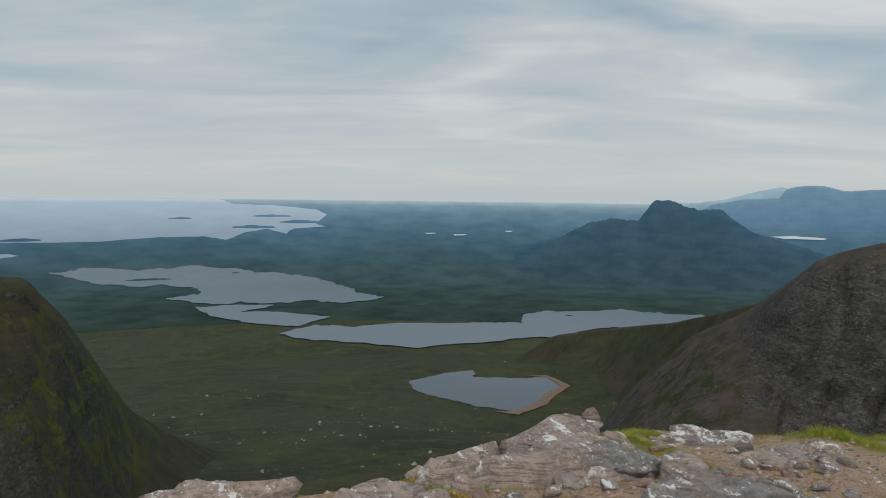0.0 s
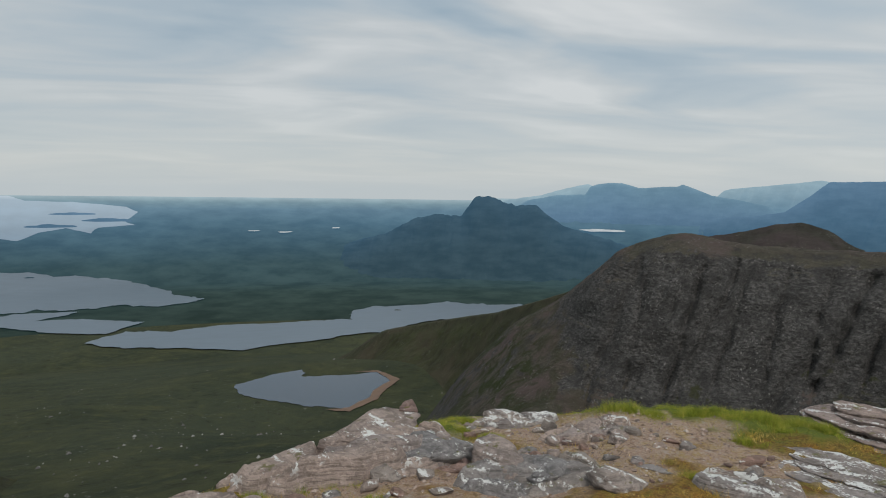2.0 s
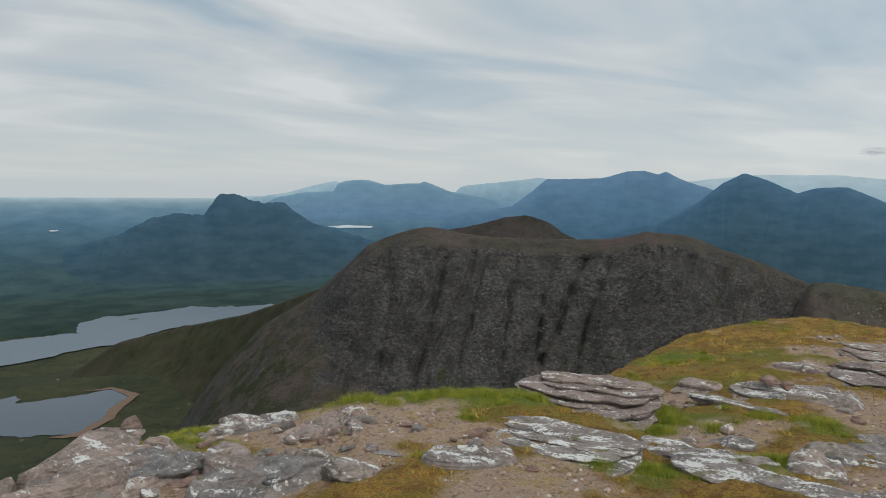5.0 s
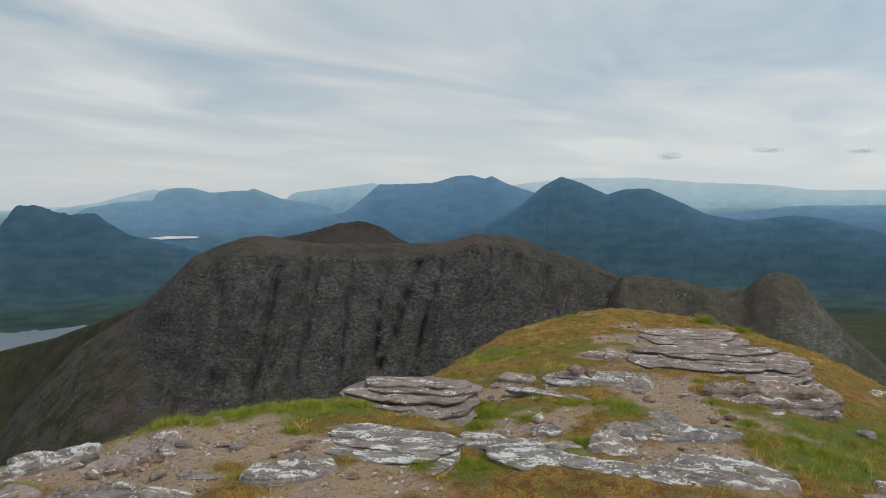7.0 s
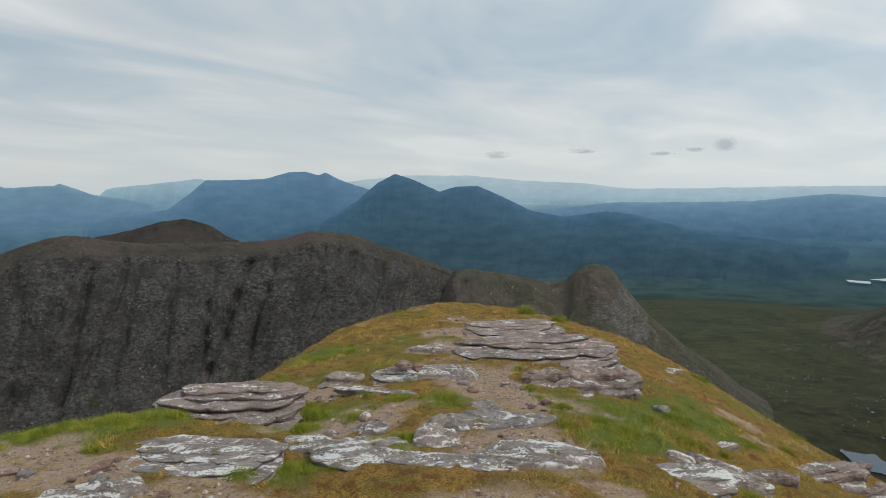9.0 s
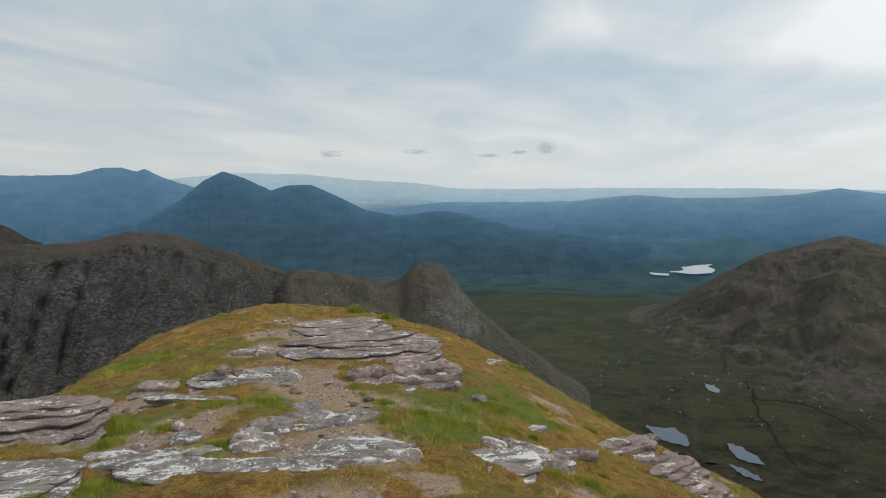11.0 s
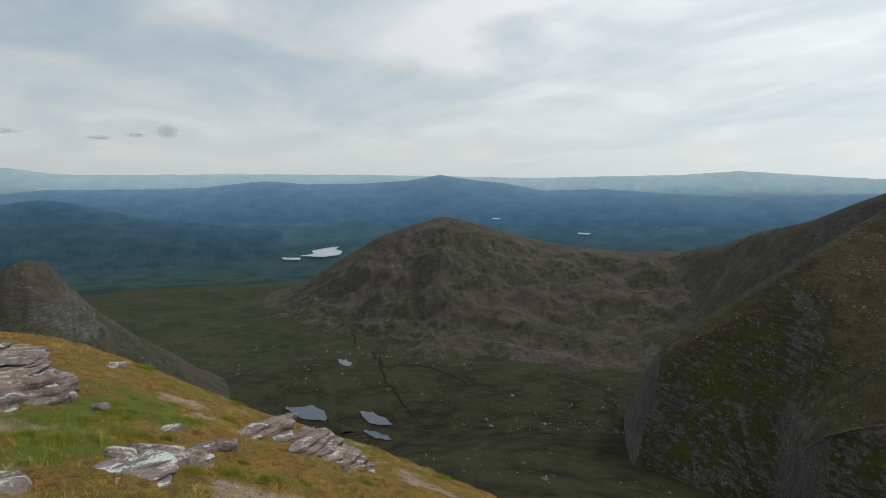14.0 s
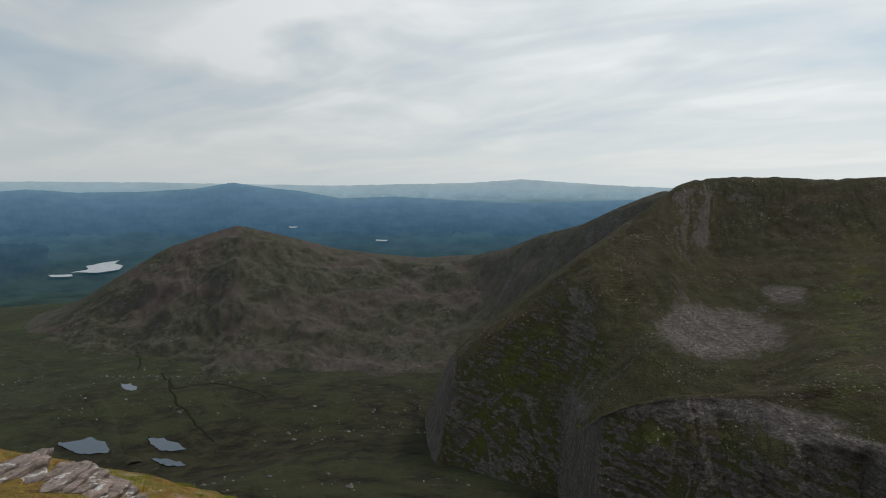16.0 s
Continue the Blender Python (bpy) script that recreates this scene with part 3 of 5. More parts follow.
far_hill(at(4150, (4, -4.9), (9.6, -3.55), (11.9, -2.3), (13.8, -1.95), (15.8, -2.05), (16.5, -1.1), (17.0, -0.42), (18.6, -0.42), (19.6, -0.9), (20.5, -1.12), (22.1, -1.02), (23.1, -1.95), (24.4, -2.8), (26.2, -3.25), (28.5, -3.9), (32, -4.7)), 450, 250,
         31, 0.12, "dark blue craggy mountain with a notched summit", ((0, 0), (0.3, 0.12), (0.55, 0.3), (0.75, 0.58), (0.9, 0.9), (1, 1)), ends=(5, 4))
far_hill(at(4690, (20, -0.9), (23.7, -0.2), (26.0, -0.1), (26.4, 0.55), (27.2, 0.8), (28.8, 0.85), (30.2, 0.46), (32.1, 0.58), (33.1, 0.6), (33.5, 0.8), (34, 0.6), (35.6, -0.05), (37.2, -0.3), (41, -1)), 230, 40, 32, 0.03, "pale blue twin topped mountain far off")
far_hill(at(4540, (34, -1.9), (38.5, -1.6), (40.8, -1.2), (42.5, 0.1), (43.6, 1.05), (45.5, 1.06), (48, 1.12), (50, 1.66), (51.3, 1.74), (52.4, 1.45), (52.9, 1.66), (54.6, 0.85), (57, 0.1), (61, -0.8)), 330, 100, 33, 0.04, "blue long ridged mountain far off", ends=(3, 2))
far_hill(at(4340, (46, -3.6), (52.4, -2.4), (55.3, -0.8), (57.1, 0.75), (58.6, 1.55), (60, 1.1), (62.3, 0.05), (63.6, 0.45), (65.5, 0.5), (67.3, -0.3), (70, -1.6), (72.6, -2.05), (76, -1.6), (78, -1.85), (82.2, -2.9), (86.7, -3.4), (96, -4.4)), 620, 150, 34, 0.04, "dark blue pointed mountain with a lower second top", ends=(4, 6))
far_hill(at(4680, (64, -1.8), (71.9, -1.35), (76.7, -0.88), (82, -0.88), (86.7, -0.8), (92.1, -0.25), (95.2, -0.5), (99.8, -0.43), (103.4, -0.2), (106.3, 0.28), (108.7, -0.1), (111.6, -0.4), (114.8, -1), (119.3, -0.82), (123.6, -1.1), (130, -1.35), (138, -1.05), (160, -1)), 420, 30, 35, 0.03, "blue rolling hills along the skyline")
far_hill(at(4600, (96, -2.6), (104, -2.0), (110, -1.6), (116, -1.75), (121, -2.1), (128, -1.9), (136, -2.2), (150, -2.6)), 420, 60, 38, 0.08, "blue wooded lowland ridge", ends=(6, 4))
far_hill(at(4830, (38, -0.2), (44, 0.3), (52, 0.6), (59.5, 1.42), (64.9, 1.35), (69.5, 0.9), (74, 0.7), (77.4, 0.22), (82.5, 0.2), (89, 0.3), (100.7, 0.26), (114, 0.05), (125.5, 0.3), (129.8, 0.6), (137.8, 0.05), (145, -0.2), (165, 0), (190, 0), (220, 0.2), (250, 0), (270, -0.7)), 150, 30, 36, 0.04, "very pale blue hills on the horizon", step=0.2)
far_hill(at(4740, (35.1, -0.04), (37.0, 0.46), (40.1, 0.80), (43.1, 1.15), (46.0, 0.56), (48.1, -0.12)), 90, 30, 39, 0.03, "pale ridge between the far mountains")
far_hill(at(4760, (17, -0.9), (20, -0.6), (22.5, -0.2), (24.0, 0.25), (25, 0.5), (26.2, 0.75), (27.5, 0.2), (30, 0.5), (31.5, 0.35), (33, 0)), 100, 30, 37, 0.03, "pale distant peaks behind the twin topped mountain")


# ---------------------------------------------------------------- water
def water(name, mat, outline, label, category, lift=3.0, wobble=0.12, detail=10, seed=1):
    """A sheet of water from its shoreline, given as bearings and angles below the horizon."""
    o = np.array(outline, float)
    pts = []
    for i in range(len(o)):
        a, b = o[i], o[(i + 1) % len(o)]
        for k in range(detail):
            pts.append(a + (b - a) * k / detail)
    pts = np.array(pts)
    s = np.arange(len(pts))
    pts[:, 0] += wobble * 4.5 * fbm(s / 5.0, s * 0.0 + seed, 4, seed, 0.7)
    pts[:, 1] += wobble * 1.5 * fbm(s / 5.0, s * 0.0 + seed + 5, 4, seed + 1, 0.7)
    bm = bmesh.new()
    vs = []
    for a, e in pts:
        dist = meet(a, e, lift)
        x, y = polar(a, dist)
        vs.append(bm.verts.new((x, y, 0)))
    edges = [bm.edges.new((vs[i - 1], vs[i])) for i in range(len(vs))]
    bmesh.ops.triangle_fill(bm, use_beauty=True, edges=edges)
    centre = np.mean([v.co for v in vs], axis=0)
    way = Vector((centre[0], centre[1], 0)).normalized()
    reach = [v.co.dot(way) for v in bm.verts]
    lo, hi = min(reach), max(reach)
    if hi > BEND:
        for k in np.arange(max(lo, BEND), hi, 90.0)[1:]:
            bmesh.ops.bisect_plane(bm, geom=bm.verts[:] + bm.edges[:] + bm.faces[:], plane_co=way * float(k), plane_no=way)
    bm.verts.ensure_lookup_table()
    for v in bm.verts:
        v.co.z = float(low_ground(math.degrees(math.atan2(v.co.x, v.co.y)), math.hypot(v.co.x, v.co.y))) + lift
    level = [v.co.z for v in bm.verts]
    if hi < BEND:
        for v in bm.verts:
            v.co.z = float(np.mean(level))
    bmesh.ops.recalc_face_normals(bm, faces=bm.faces[:])
    for f in bm.faces:
        if f.normal.z < 0:
            f.normal_flip()
    me = bpy.data.meshes.new(name)
    bm.to_mesh(me)
    bm.free()
    me.materials.append(mat)
    me.polygons.foreach_set("use_smooth", [True] * len(me.polygons))
    return tagged(new(name, me), label, category, kind="structure")


LOCH = water_material("loch_water", (0.13, 0.16, 0.19), 0.4)
TARN = water_material("tarn_water", (0.045, 0.06, 0.08), 0.12)
BRIGHT = water_material("bright_lake", (0.5, 0.52, 0.53), 0.3)
SEA = hazed_material("hazed_sea", (0.05, 0.07, 0.09), water=True)
water("water", LOCH, ((-30.1, -6.22), (-27.7, -5.87), (-23.8, -6.05), (-19.8, -6.12), (-14.6, -6.5), (-11.4, -6.9), (-8.6, -7.75), (-6.8, -8.3), (-4.6, -8.77), (-7.7, -9.0), (-11.4, -9.0), (-13.5, -9.12), (-16.5, -9.05), (-20.2, -8.85), (-22.3, -8.5), (-20.6, -8.3), (-19.6, -8.0), (-20.4, -7.75), (-22.7, -7.45), (-26.8, -7.15)), "broad grey loch with low islands", "lake", 4.0, 0.17, seed=2)
water("water", LOCH, ((-20.2, -9.25), (-17.7, -9.13), (-14.0, -9.3), (-16.4, -9.72), (-12.3, -9.98), (-9.1, -10.27), (-12.3, -10.98), (-15.5, -10.65), (-18.5, -10.08)), "narrow grey loch arm", "lake", 4.0, 0.1, seed=3)
water("water", LOCH, ((-13.7, -11.5), (-10.5, -10.95), (-7.7, -11.2), (-3, -10.87), (3.2, -10.85), (6.5, -10.6), (6.8, -9.9), (10.2, -9.54), (14.8, -9.32), (18.7, -9.3), (23, -9.4), (23, -10.6), (16.2, -10.6), (12.6, -10.85), (9.8, -11.72), (4.7, -12.15), (-2, -12.86), (-8.6, -12.35), (-12.3, -11.95)), "long grey loch below the moor", "lake", 4.0, 0.13, seed=4)
water("water", TARN, ((-2.7, -15.66), (0.4, -15.0), (2.7, -14.68), (2.8, -15.2), (5.7, -15.23), (9, -14.99), (10.5, -15.67), (8.8, -16.66), (8.6, -17.1), (6.5, -17.98), (3.3, -17.56), (0.9, -17.17), (-2, -16.5)), "dark tarn with a pink sandy shore", "lake", 1.0, 0.09, seed=5)
SAND = sand_material()
water("shore", SAND, ((7.0, -14.95), (9.0, -14.86), (10.8, -15.6), (9.3, -16.7), (8.9, -17.2), (6.6, -18.15), (4.5, -17.9), (6.5, -17.85), (8.35, -17.0), (8.55, -16.5), (10.15, -15.65), (8.9, -15.0)), "pink sandy shore of the tarn", "shore", 1.5, 0.05, 6, 12)
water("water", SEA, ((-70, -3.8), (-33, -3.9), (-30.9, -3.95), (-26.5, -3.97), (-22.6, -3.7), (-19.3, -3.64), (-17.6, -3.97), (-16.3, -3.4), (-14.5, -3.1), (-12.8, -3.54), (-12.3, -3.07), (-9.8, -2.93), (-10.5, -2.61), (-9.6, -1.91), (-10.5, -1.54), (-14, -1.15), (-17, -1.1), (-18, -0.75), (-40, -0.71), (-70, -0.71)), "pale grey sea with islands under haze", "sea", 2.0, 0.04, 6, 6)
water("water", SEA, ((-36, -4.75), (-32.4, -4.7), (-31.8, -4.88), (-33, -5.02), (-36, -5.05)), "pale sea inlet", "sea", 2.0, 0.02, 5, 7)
for outline, label in (
        (((25.5, -3.0), (27, -2.9), (29.3, -3.0), (29, -3.1), (26.5, -3.12)), "thin bright lake beyond the craggy mountain"),
        (((-1.6, -3.37), (-0.6, -3.35), (-0.7, -3.41), (-1.4, -3.42)), "small bright lake on the plain"),
        (((0.8, -3.47), (1.9, -3.45), (1.8, -3.52), (1.0, -3.54)), "small bright lake on the plain"),
        (((5.2, -3.1), (5.7, -3.1), (5.7, -3.17), (5.2, -3.17)), "small bright lake on the plain"),
        (((93.1, -6.45), (94.6, -6.5), (94.7, -6.65), (93.4, -6.6)), "small bright lake on the plain"),
        (((94.6, -6.35), (95.7, -6.2), (95.6, -5.95), (96.6, -5.75), (97.9, -5.62), (97.5, -5.85), (98.1, -6.0), (97.9, -6.3), (96.4, -6.45)), "bright pale lake with a broken shore"),
        (((82.1, -2.46), (84, -2.5), (83.9, -2.58), (82.2, -2.54)), "thin bright lake on the plain"),
        (((85.1, -2.55), (88.0, -2.62), (87.9, -2.7), (85.2, -2.65)), "thin bright lake on the plain"),
        (((117.6, -4.4), (118.6, -4.46), (118.5, -4.56), (117.7, -4.5)), "small bright lake on the plain"),
        (((110.4, -3.27), (111.2, -3.3), (111.2, -3.38), (110.4, -3.34)), "small bright lake on the plain")):
    water("water", BRIGHT, outline, label, "lake", 14.0, 0.03, 4, 8)
for outline in (((93.2, -18.54), (95.6, -18.45), (97, -19.3), (96.5, -19.7), (94.5, -19.4)), ((99.3, -19.02), (100.7, -19.23), (102.3, -20.28), (100.2, -20.04)), ((99.3, -20.4), (101, -20.8), (102.2, -21.4), (100.6, -21.2)), ((97.6, -14.9), (98.5, -14.95), (98.8, -15.45), (98.0, -15.35))):
    water("water", TARN, outline, "small dark peaty pool on the valley floor", "pool", 0.8, 0.09, 8, 9)


def island(a, e, half, height, mat, seed):
    """A low island: bearing and angle of its middle, half its length in degrees, its height in degrees."""
    dist = meet(a, e, 4.0)
    c = tuple((a + half * k, e + height * h, dist) for k, h in ((-1.15, -0.9), (-0.8, 0.1), (-0.3, 0.8), (0.1, 1.0), (0.6, 0.5), (1.0, 0.0), (1.2, -0.9)))
    return hill("island", mat, c, 30, 30, SLOPE, half / 16, (8, 6), 0.5, 0, 30, seed, height * 0.3, label="low dark heathery island in the water", category="island", ends=(half * 0.3, half * 0.3))


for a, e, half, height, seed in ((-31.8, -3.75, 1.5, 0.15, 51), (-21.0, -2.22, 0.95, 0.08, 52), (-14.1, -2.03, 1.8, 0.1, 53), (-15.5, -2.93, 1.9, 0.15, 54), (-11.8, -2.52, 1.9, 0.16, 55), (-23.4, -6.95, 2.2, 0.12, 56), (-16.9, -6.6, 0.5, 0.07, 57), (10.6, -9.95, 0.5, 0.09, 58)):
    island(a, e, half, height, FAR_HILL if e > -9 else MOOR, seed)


def stream(points, wide, mat, label, name="stream", raised=0.6):
    """A winding channel over the moor, from bearings and angles below the horizon."""
    p = np.array([polar(a, meet(a, e)) for a, e in points])
    k = np.linspace(0, len(p) - 1, 60)
    x, y = np.interp(k, np.arange(len(p)), p[:, 0]), np.interp(k, np.arange(len(p)), p[:, 1])
    x, y = x + 9 * fbm(k * 1.3, k * 0, 4, 3), y + 9 * fbm(k * 1.3, k * 0 + 9, 4, 4)
    tx, ty = np.gradient(x), np.gradient(y)
    n = np.hypot(tx, ty)
    w = wide * (0.7 + 0.5 * fbm(k, k * 0 + 5, 3, 6))
    rows = []
    for side in (-1, -0.4, 0.4, 1):
        sx, sy = x - ty / n * w * side, y + tx / n * w * side
        lift = raised if abs(side) < 0.5 else -0.5
        rows.append((sx, sy, low_ground(np.degrees(np.arctan2(sx, sy)), np.hypot(sx, sy)) + lift))
    gx, gy, gz = (np.array([r[i] for r in rows]) for i in range(3))
    ob = sheet(name, gx, gy, gz, mat)
    # same brown, cloud-shaded colour as the valley floor around it
    ob.data.attributes.new("shaded_heath", "FLOAT", "POINT").data.foreach_set("value", np.full(gx.size, 0.7))
    return tagged(ob, label, "stream" if name == "stream" else "ridge", kind="structure")


PEAT = peat_material()
stream(((94.72, -9.99), (96.39, -10.71), (98.25, -12.37), (99.37, -13.10), (98.84, -13.89)), 2.2, PEAT, "dark winding peat stream on the valley floor")
stream(((100.50, -14.37), (101.47, -15.58), (104.51, -15.48), (107.29, -16.12), (108.48, -17.03)), 2.2, PEAT, "dark winding peat stream on the valley floor")
stream(((101.05, -14.80), (101.67, -16.59), (102.96, -18.43), (104.74, -19.86)), 2.2, PEAT, "dark winding peat stream on the valley floor")
stream(((95.68, -15.18), (95.95, -15.59), (96.66, -17.89), (97.56, -19.91), (98.35, -20.78)), 12.0, MOOR, "low grassy moraine ridge beside the pools", "moraine", 1.6)


# ---------------------------------------------------------------- the summit
# brow of the summit: bearing, angle below the horizon, distance
BROW = ((-180, -27, 6), (-60, -25, 4.2), (-27, -22.6, 4.0), (-19.4, -22.3, 4.1), (-12, -22.7, 4.2), (-4, -22.2, 4.4), (0.5, -21.4, 4.6), (5.8, -20.2, 5.0), (9.8, -18.8, 5.4), (17, -17.7, 6.0), (24, -17.2, 6.0), (29, -16.2, 5.8), (36, -15.9, 6.0), (43, -15.4, 6.2),
        (48.5, -14.2, 7.2), (51.3, -12.7, 8.8), (54, -11.1, 10.3), (57.6, -9.95, 11.5), (62.3, -8.85, 13), (65.6, -9.0, 13), (69.7, -9.5, 12), (72.8, -10.2, 11.2), (78, -11.6, 10.5), (82.7, -13.8, 9.6), (86.5, -15.8, 9.0), (91, -18.0, 8.5), (97.7, -20.3, 8.0), (104.5, -22.7, 7.5), (111.8, -25.4, 7.0), (130, -29, 6.2), (180, -27, 6))


def brow(az):
    b = np.array(BROW)
    a = (np.asarray(az, float) + 180) % 360 - 180
    e, r = np.interp(a, b[:, 0], b[:, 1]), np.interp(a, b[:, 0], b[:, 2])
    return r, r * np.tan(np.radians(e))


def summit_height(x, y):
    """Height of the summit ground, and of the steep slope below its brow."""
    x, y = np.asarray(x, float), np.asarray(y, float)
    d = np.hypot(x, y)
    az = np.degrees(np.arctan2(x, y))
    r, zr = brow(az)
    s = np.clip(d / r, 0, 1)
    z = -1.6 + (zr + 1.6) * s ** 1.6
    o = np.maximum(d - r, 0)
    # rounded brow, then a steep fall
    begin = np.maximum(0.25, -zr / r * 1.08)
    z = z - np.where(o < 3, begin * o + 0.11 * o * o, begin * 3 + 1.0 + (begin + 0.66) * (o - 3) * 0.85)
    z = z + 0.05 * fbm(x / 1.3, y / 1.3, 4, 21) * smooth(0.3, 1.5, d) * (1 - 0.6 * smooth(0.75, 1.0, d / r))
    return z + 2.5 * fbm(x / 14, y / 14, 4, 22) * smooth(6, 40, o)


# trodden bare patches (x, y, reach) and lusher green patches
BARE = ((0.6, 3.9, 0.85), (1.6, 4.0, 0.9), (2.4, 4.5, 0.75), (2.0, 5.1, 0.6), (3.0, 3.9, 0.5), (-0.4, 3.8, 0.8), (-1.3, 3.4, 0.7), (2.6, 3.0, 0.8), (4.5, 1.75, 0.55), (5.0, 2.0, 0.45), (5.55, 2.1, 0.45), (6.0, 2.6, 0.4), (6.6, 3.1, 0.5), (7.4, 3.6, 0.5), (8.4, 4.1, 0.5), (9.4, 4.6, 0.45), (4.6, 3.0, 0.35), (5.3, 3.9, 0.3), (1.0, 2.0, 1.6), (3.6, 1.2, 0.5))
LUSH = ((1.45, 5.4, 0.35), (3.0, 4.95, 0.55), (3.6, 4.6, 0.4), (4.7, 3.6, 0.3), (6.9, 5.2, 0.45), (6.0, 1.5, 0.5), (5.3, 1.2, 0.45), (4.3, 2.5, 0.25), (3.6, 2.9, 0.25), (5.4, 2.75, 0.25), (6.5, 0.7, 0.3), (0.6, 4.5, 0.25), (3.4, 4.8, 0.6), (4.0, 4.4, 0.4), (1.75, 5.45, 0.4), (6.6, 1.1, 0.6), (7.3, 1.0, 0.4))


def patches(x, y, spots, edge=0.35):
    best = np.zeros_like(np.asarray(x, float))
    for px, py, r in spots:
        best = np.maximum(best, 1 - np.hypot(x - px, y - py) / r * 0.62)
    return smooth(0.5 - edge, 0.5 + edge, best + 0.8 * fbm(x / 0.45, y / 0.45, 5, 41, 0.6))


def turf_cover(x, y):
    """0 on bare gravel, 1 on grass."""
    return 1 - np.clip(patches(x, y, BARE, 0.2) + smooth(0.3, 0.5, fbm(x / 0.6, y / 0.6, 5, 43, 0.6)), 0, 1)


def turf_material():
    m, t, b = material("summit_ground", 0.95, 0.15)
    cover = t.nodes.new("ShaderNodeAttribute")
    cover.attribute_name = "cover"
    lush = t.nodes.new("ShaderNodeAttribute")
    lush.attribute_name = "lush"
    fine, mid, grit = noise_at(t, 60, 5, 0.7), noise_at(t, 3.0, 5, 0.65), noise_at(t, 140, 3, 0.7)
    soil = mix(t, mid, (0.42, 0.28, 0.205), (0.31, 0.22, 0.16))
    soil = mix(t, ramp(t, noise_at(t, 7.0, 5, 0.7), (0.48, 0.0), (0.60, 0.8)), soil, (0.36, 0.255, 0.10))
    soil = mix(t, ramp(t, fine, (0.5, 0.0), (0.62, 0.9)), soil, (0.46, 0.36, 0.29))
    litter = noise_at(t, 22.0, 4, 0.7, distort=0.6)
    soil = mix(t, ramp(t, litter, (0.36, 0.85), (0.46, 0.0)), soil, (0.15, 0.10, 0.07))
    soil = mix(t, ramp(t, litter, (0.58, 0.0), (0.64, 0.8)), soil, (0.40, 0.345, 0.30))
    soil = mix(t, ramp(t, grit, (0.32, 0.85), (0.46, 0.0)), soil, (0.09, 0.07, 0.055))
    clump = noise_at(t, 9.0, 5, 0.7)
    dry = mix(t, ramp(t, mid, (0.38, 0.0), (0.62, 1.0)), (0.36, 0.20, 0.05), (0.20, 0.15, 0.028))
    dry = mix(t, ramp(t, clump, (0.50, 0.0), (0.60, 0.9)), dry, (0.17, 0.075, 0.025))
    dry = mix(t, ramp(t, clump, (0.33, 0.7), (0.45, 0.0)), dry, (0.14, 0.16, 0.03))
    dry = mix(t, ramp(t, fine, (0.38, 0.85), (0.56, 0.0)), dry, (0.085, 0.055, 0.02))
    green = mix(t, fine, (0.06, 0.085, 0.012), (0.17, 0.19, 0.035))
    grass = mix(t, lush.outputs["Fac"], dry, green)
    link(t, mix(t, cover.outputs["Fac"], soil, grass), b.inputs["Base Color"])
    bump(t, b, math_node(t, "ADD", fine, math_node(t, "MULTIPLY", grit, 0.5)), 0.025, 0.9)
    return m


def add_cover(ob):
    n = len(ob.data.vertices)
    co = np.empty(n * 3)
    ob.data.vertices.foreach_get("co", co)
    x, y = co.reshape(-1, 3)[:, 0], co.reshape(-1, 3)[:, 1]
    for name, v in (("cover", turf_cover(x, y)), ("lush", np.clip(patches(x, y, LUSH) + 0.6 * smooth(0.1, 0.6, fbm(x / 1.1, y / 1.1, 4, 47)), 0, 1))):
        ob.data.attributes.new(name, "FLOAT", "POINT").data.foreach_set("value", v)


az = np.concatenate([np.arange(-180, -36, 2.0), np.arange(-36, 122, 0.25), np.arange(122, 180, 2.0)])
d = np.concatenate([np.linspace(0.02, 2.5, 25), np.linspace(2.54, 14, 260), np.linspace(14.2, 20, 30), np.geomspace(20.4, 260, 50)])
A, D = np.meshgrid(az, d)
gx, gy = polar(A, D)
TURF = turf_material()
gz = summit_height(gx, gy)
near = 1 - smooth(14, 20, D)
gz = gz + near * (0.022 * fbm(gx / 0.22, gy / 0.22, 4, 48) + 0.04 * turf_cover(gx, gy) * (0.3 + fbm(gx / 0.2, gy / 0.2, 4, 49)))
summit = sheet("summit", gx, gy, gz, TURF, True)
add_cover(summit)
tagged(summit, "summit ground of trodden gravel and mossy turf", "ground", kind="structure")


# ---------------------------------------------------------------- rocks
def noise_along(t, scale, turn, stretch):
    """Noise drawn out along one bearing of the ground."""
    m = t.nodes.new("ShaderNodeMapping")
    m.vector_type = "TEXTURE"
    m.inputs["Rotation"].default_value = (0, 0, radians(turn))
    m.inputs["Scale"].default_value = tuple(1 / v for v in stretch)
    link(t, position(t), m.inputs[0])
    n = node(t, "ShaderNodeTexNoise", Scale=scale, Detail=5.0, Roughness=0.62, Distortion=0.5)
    link(t, m.outputs[0], n.inputs["Vector"])
    return n.outputs[0]


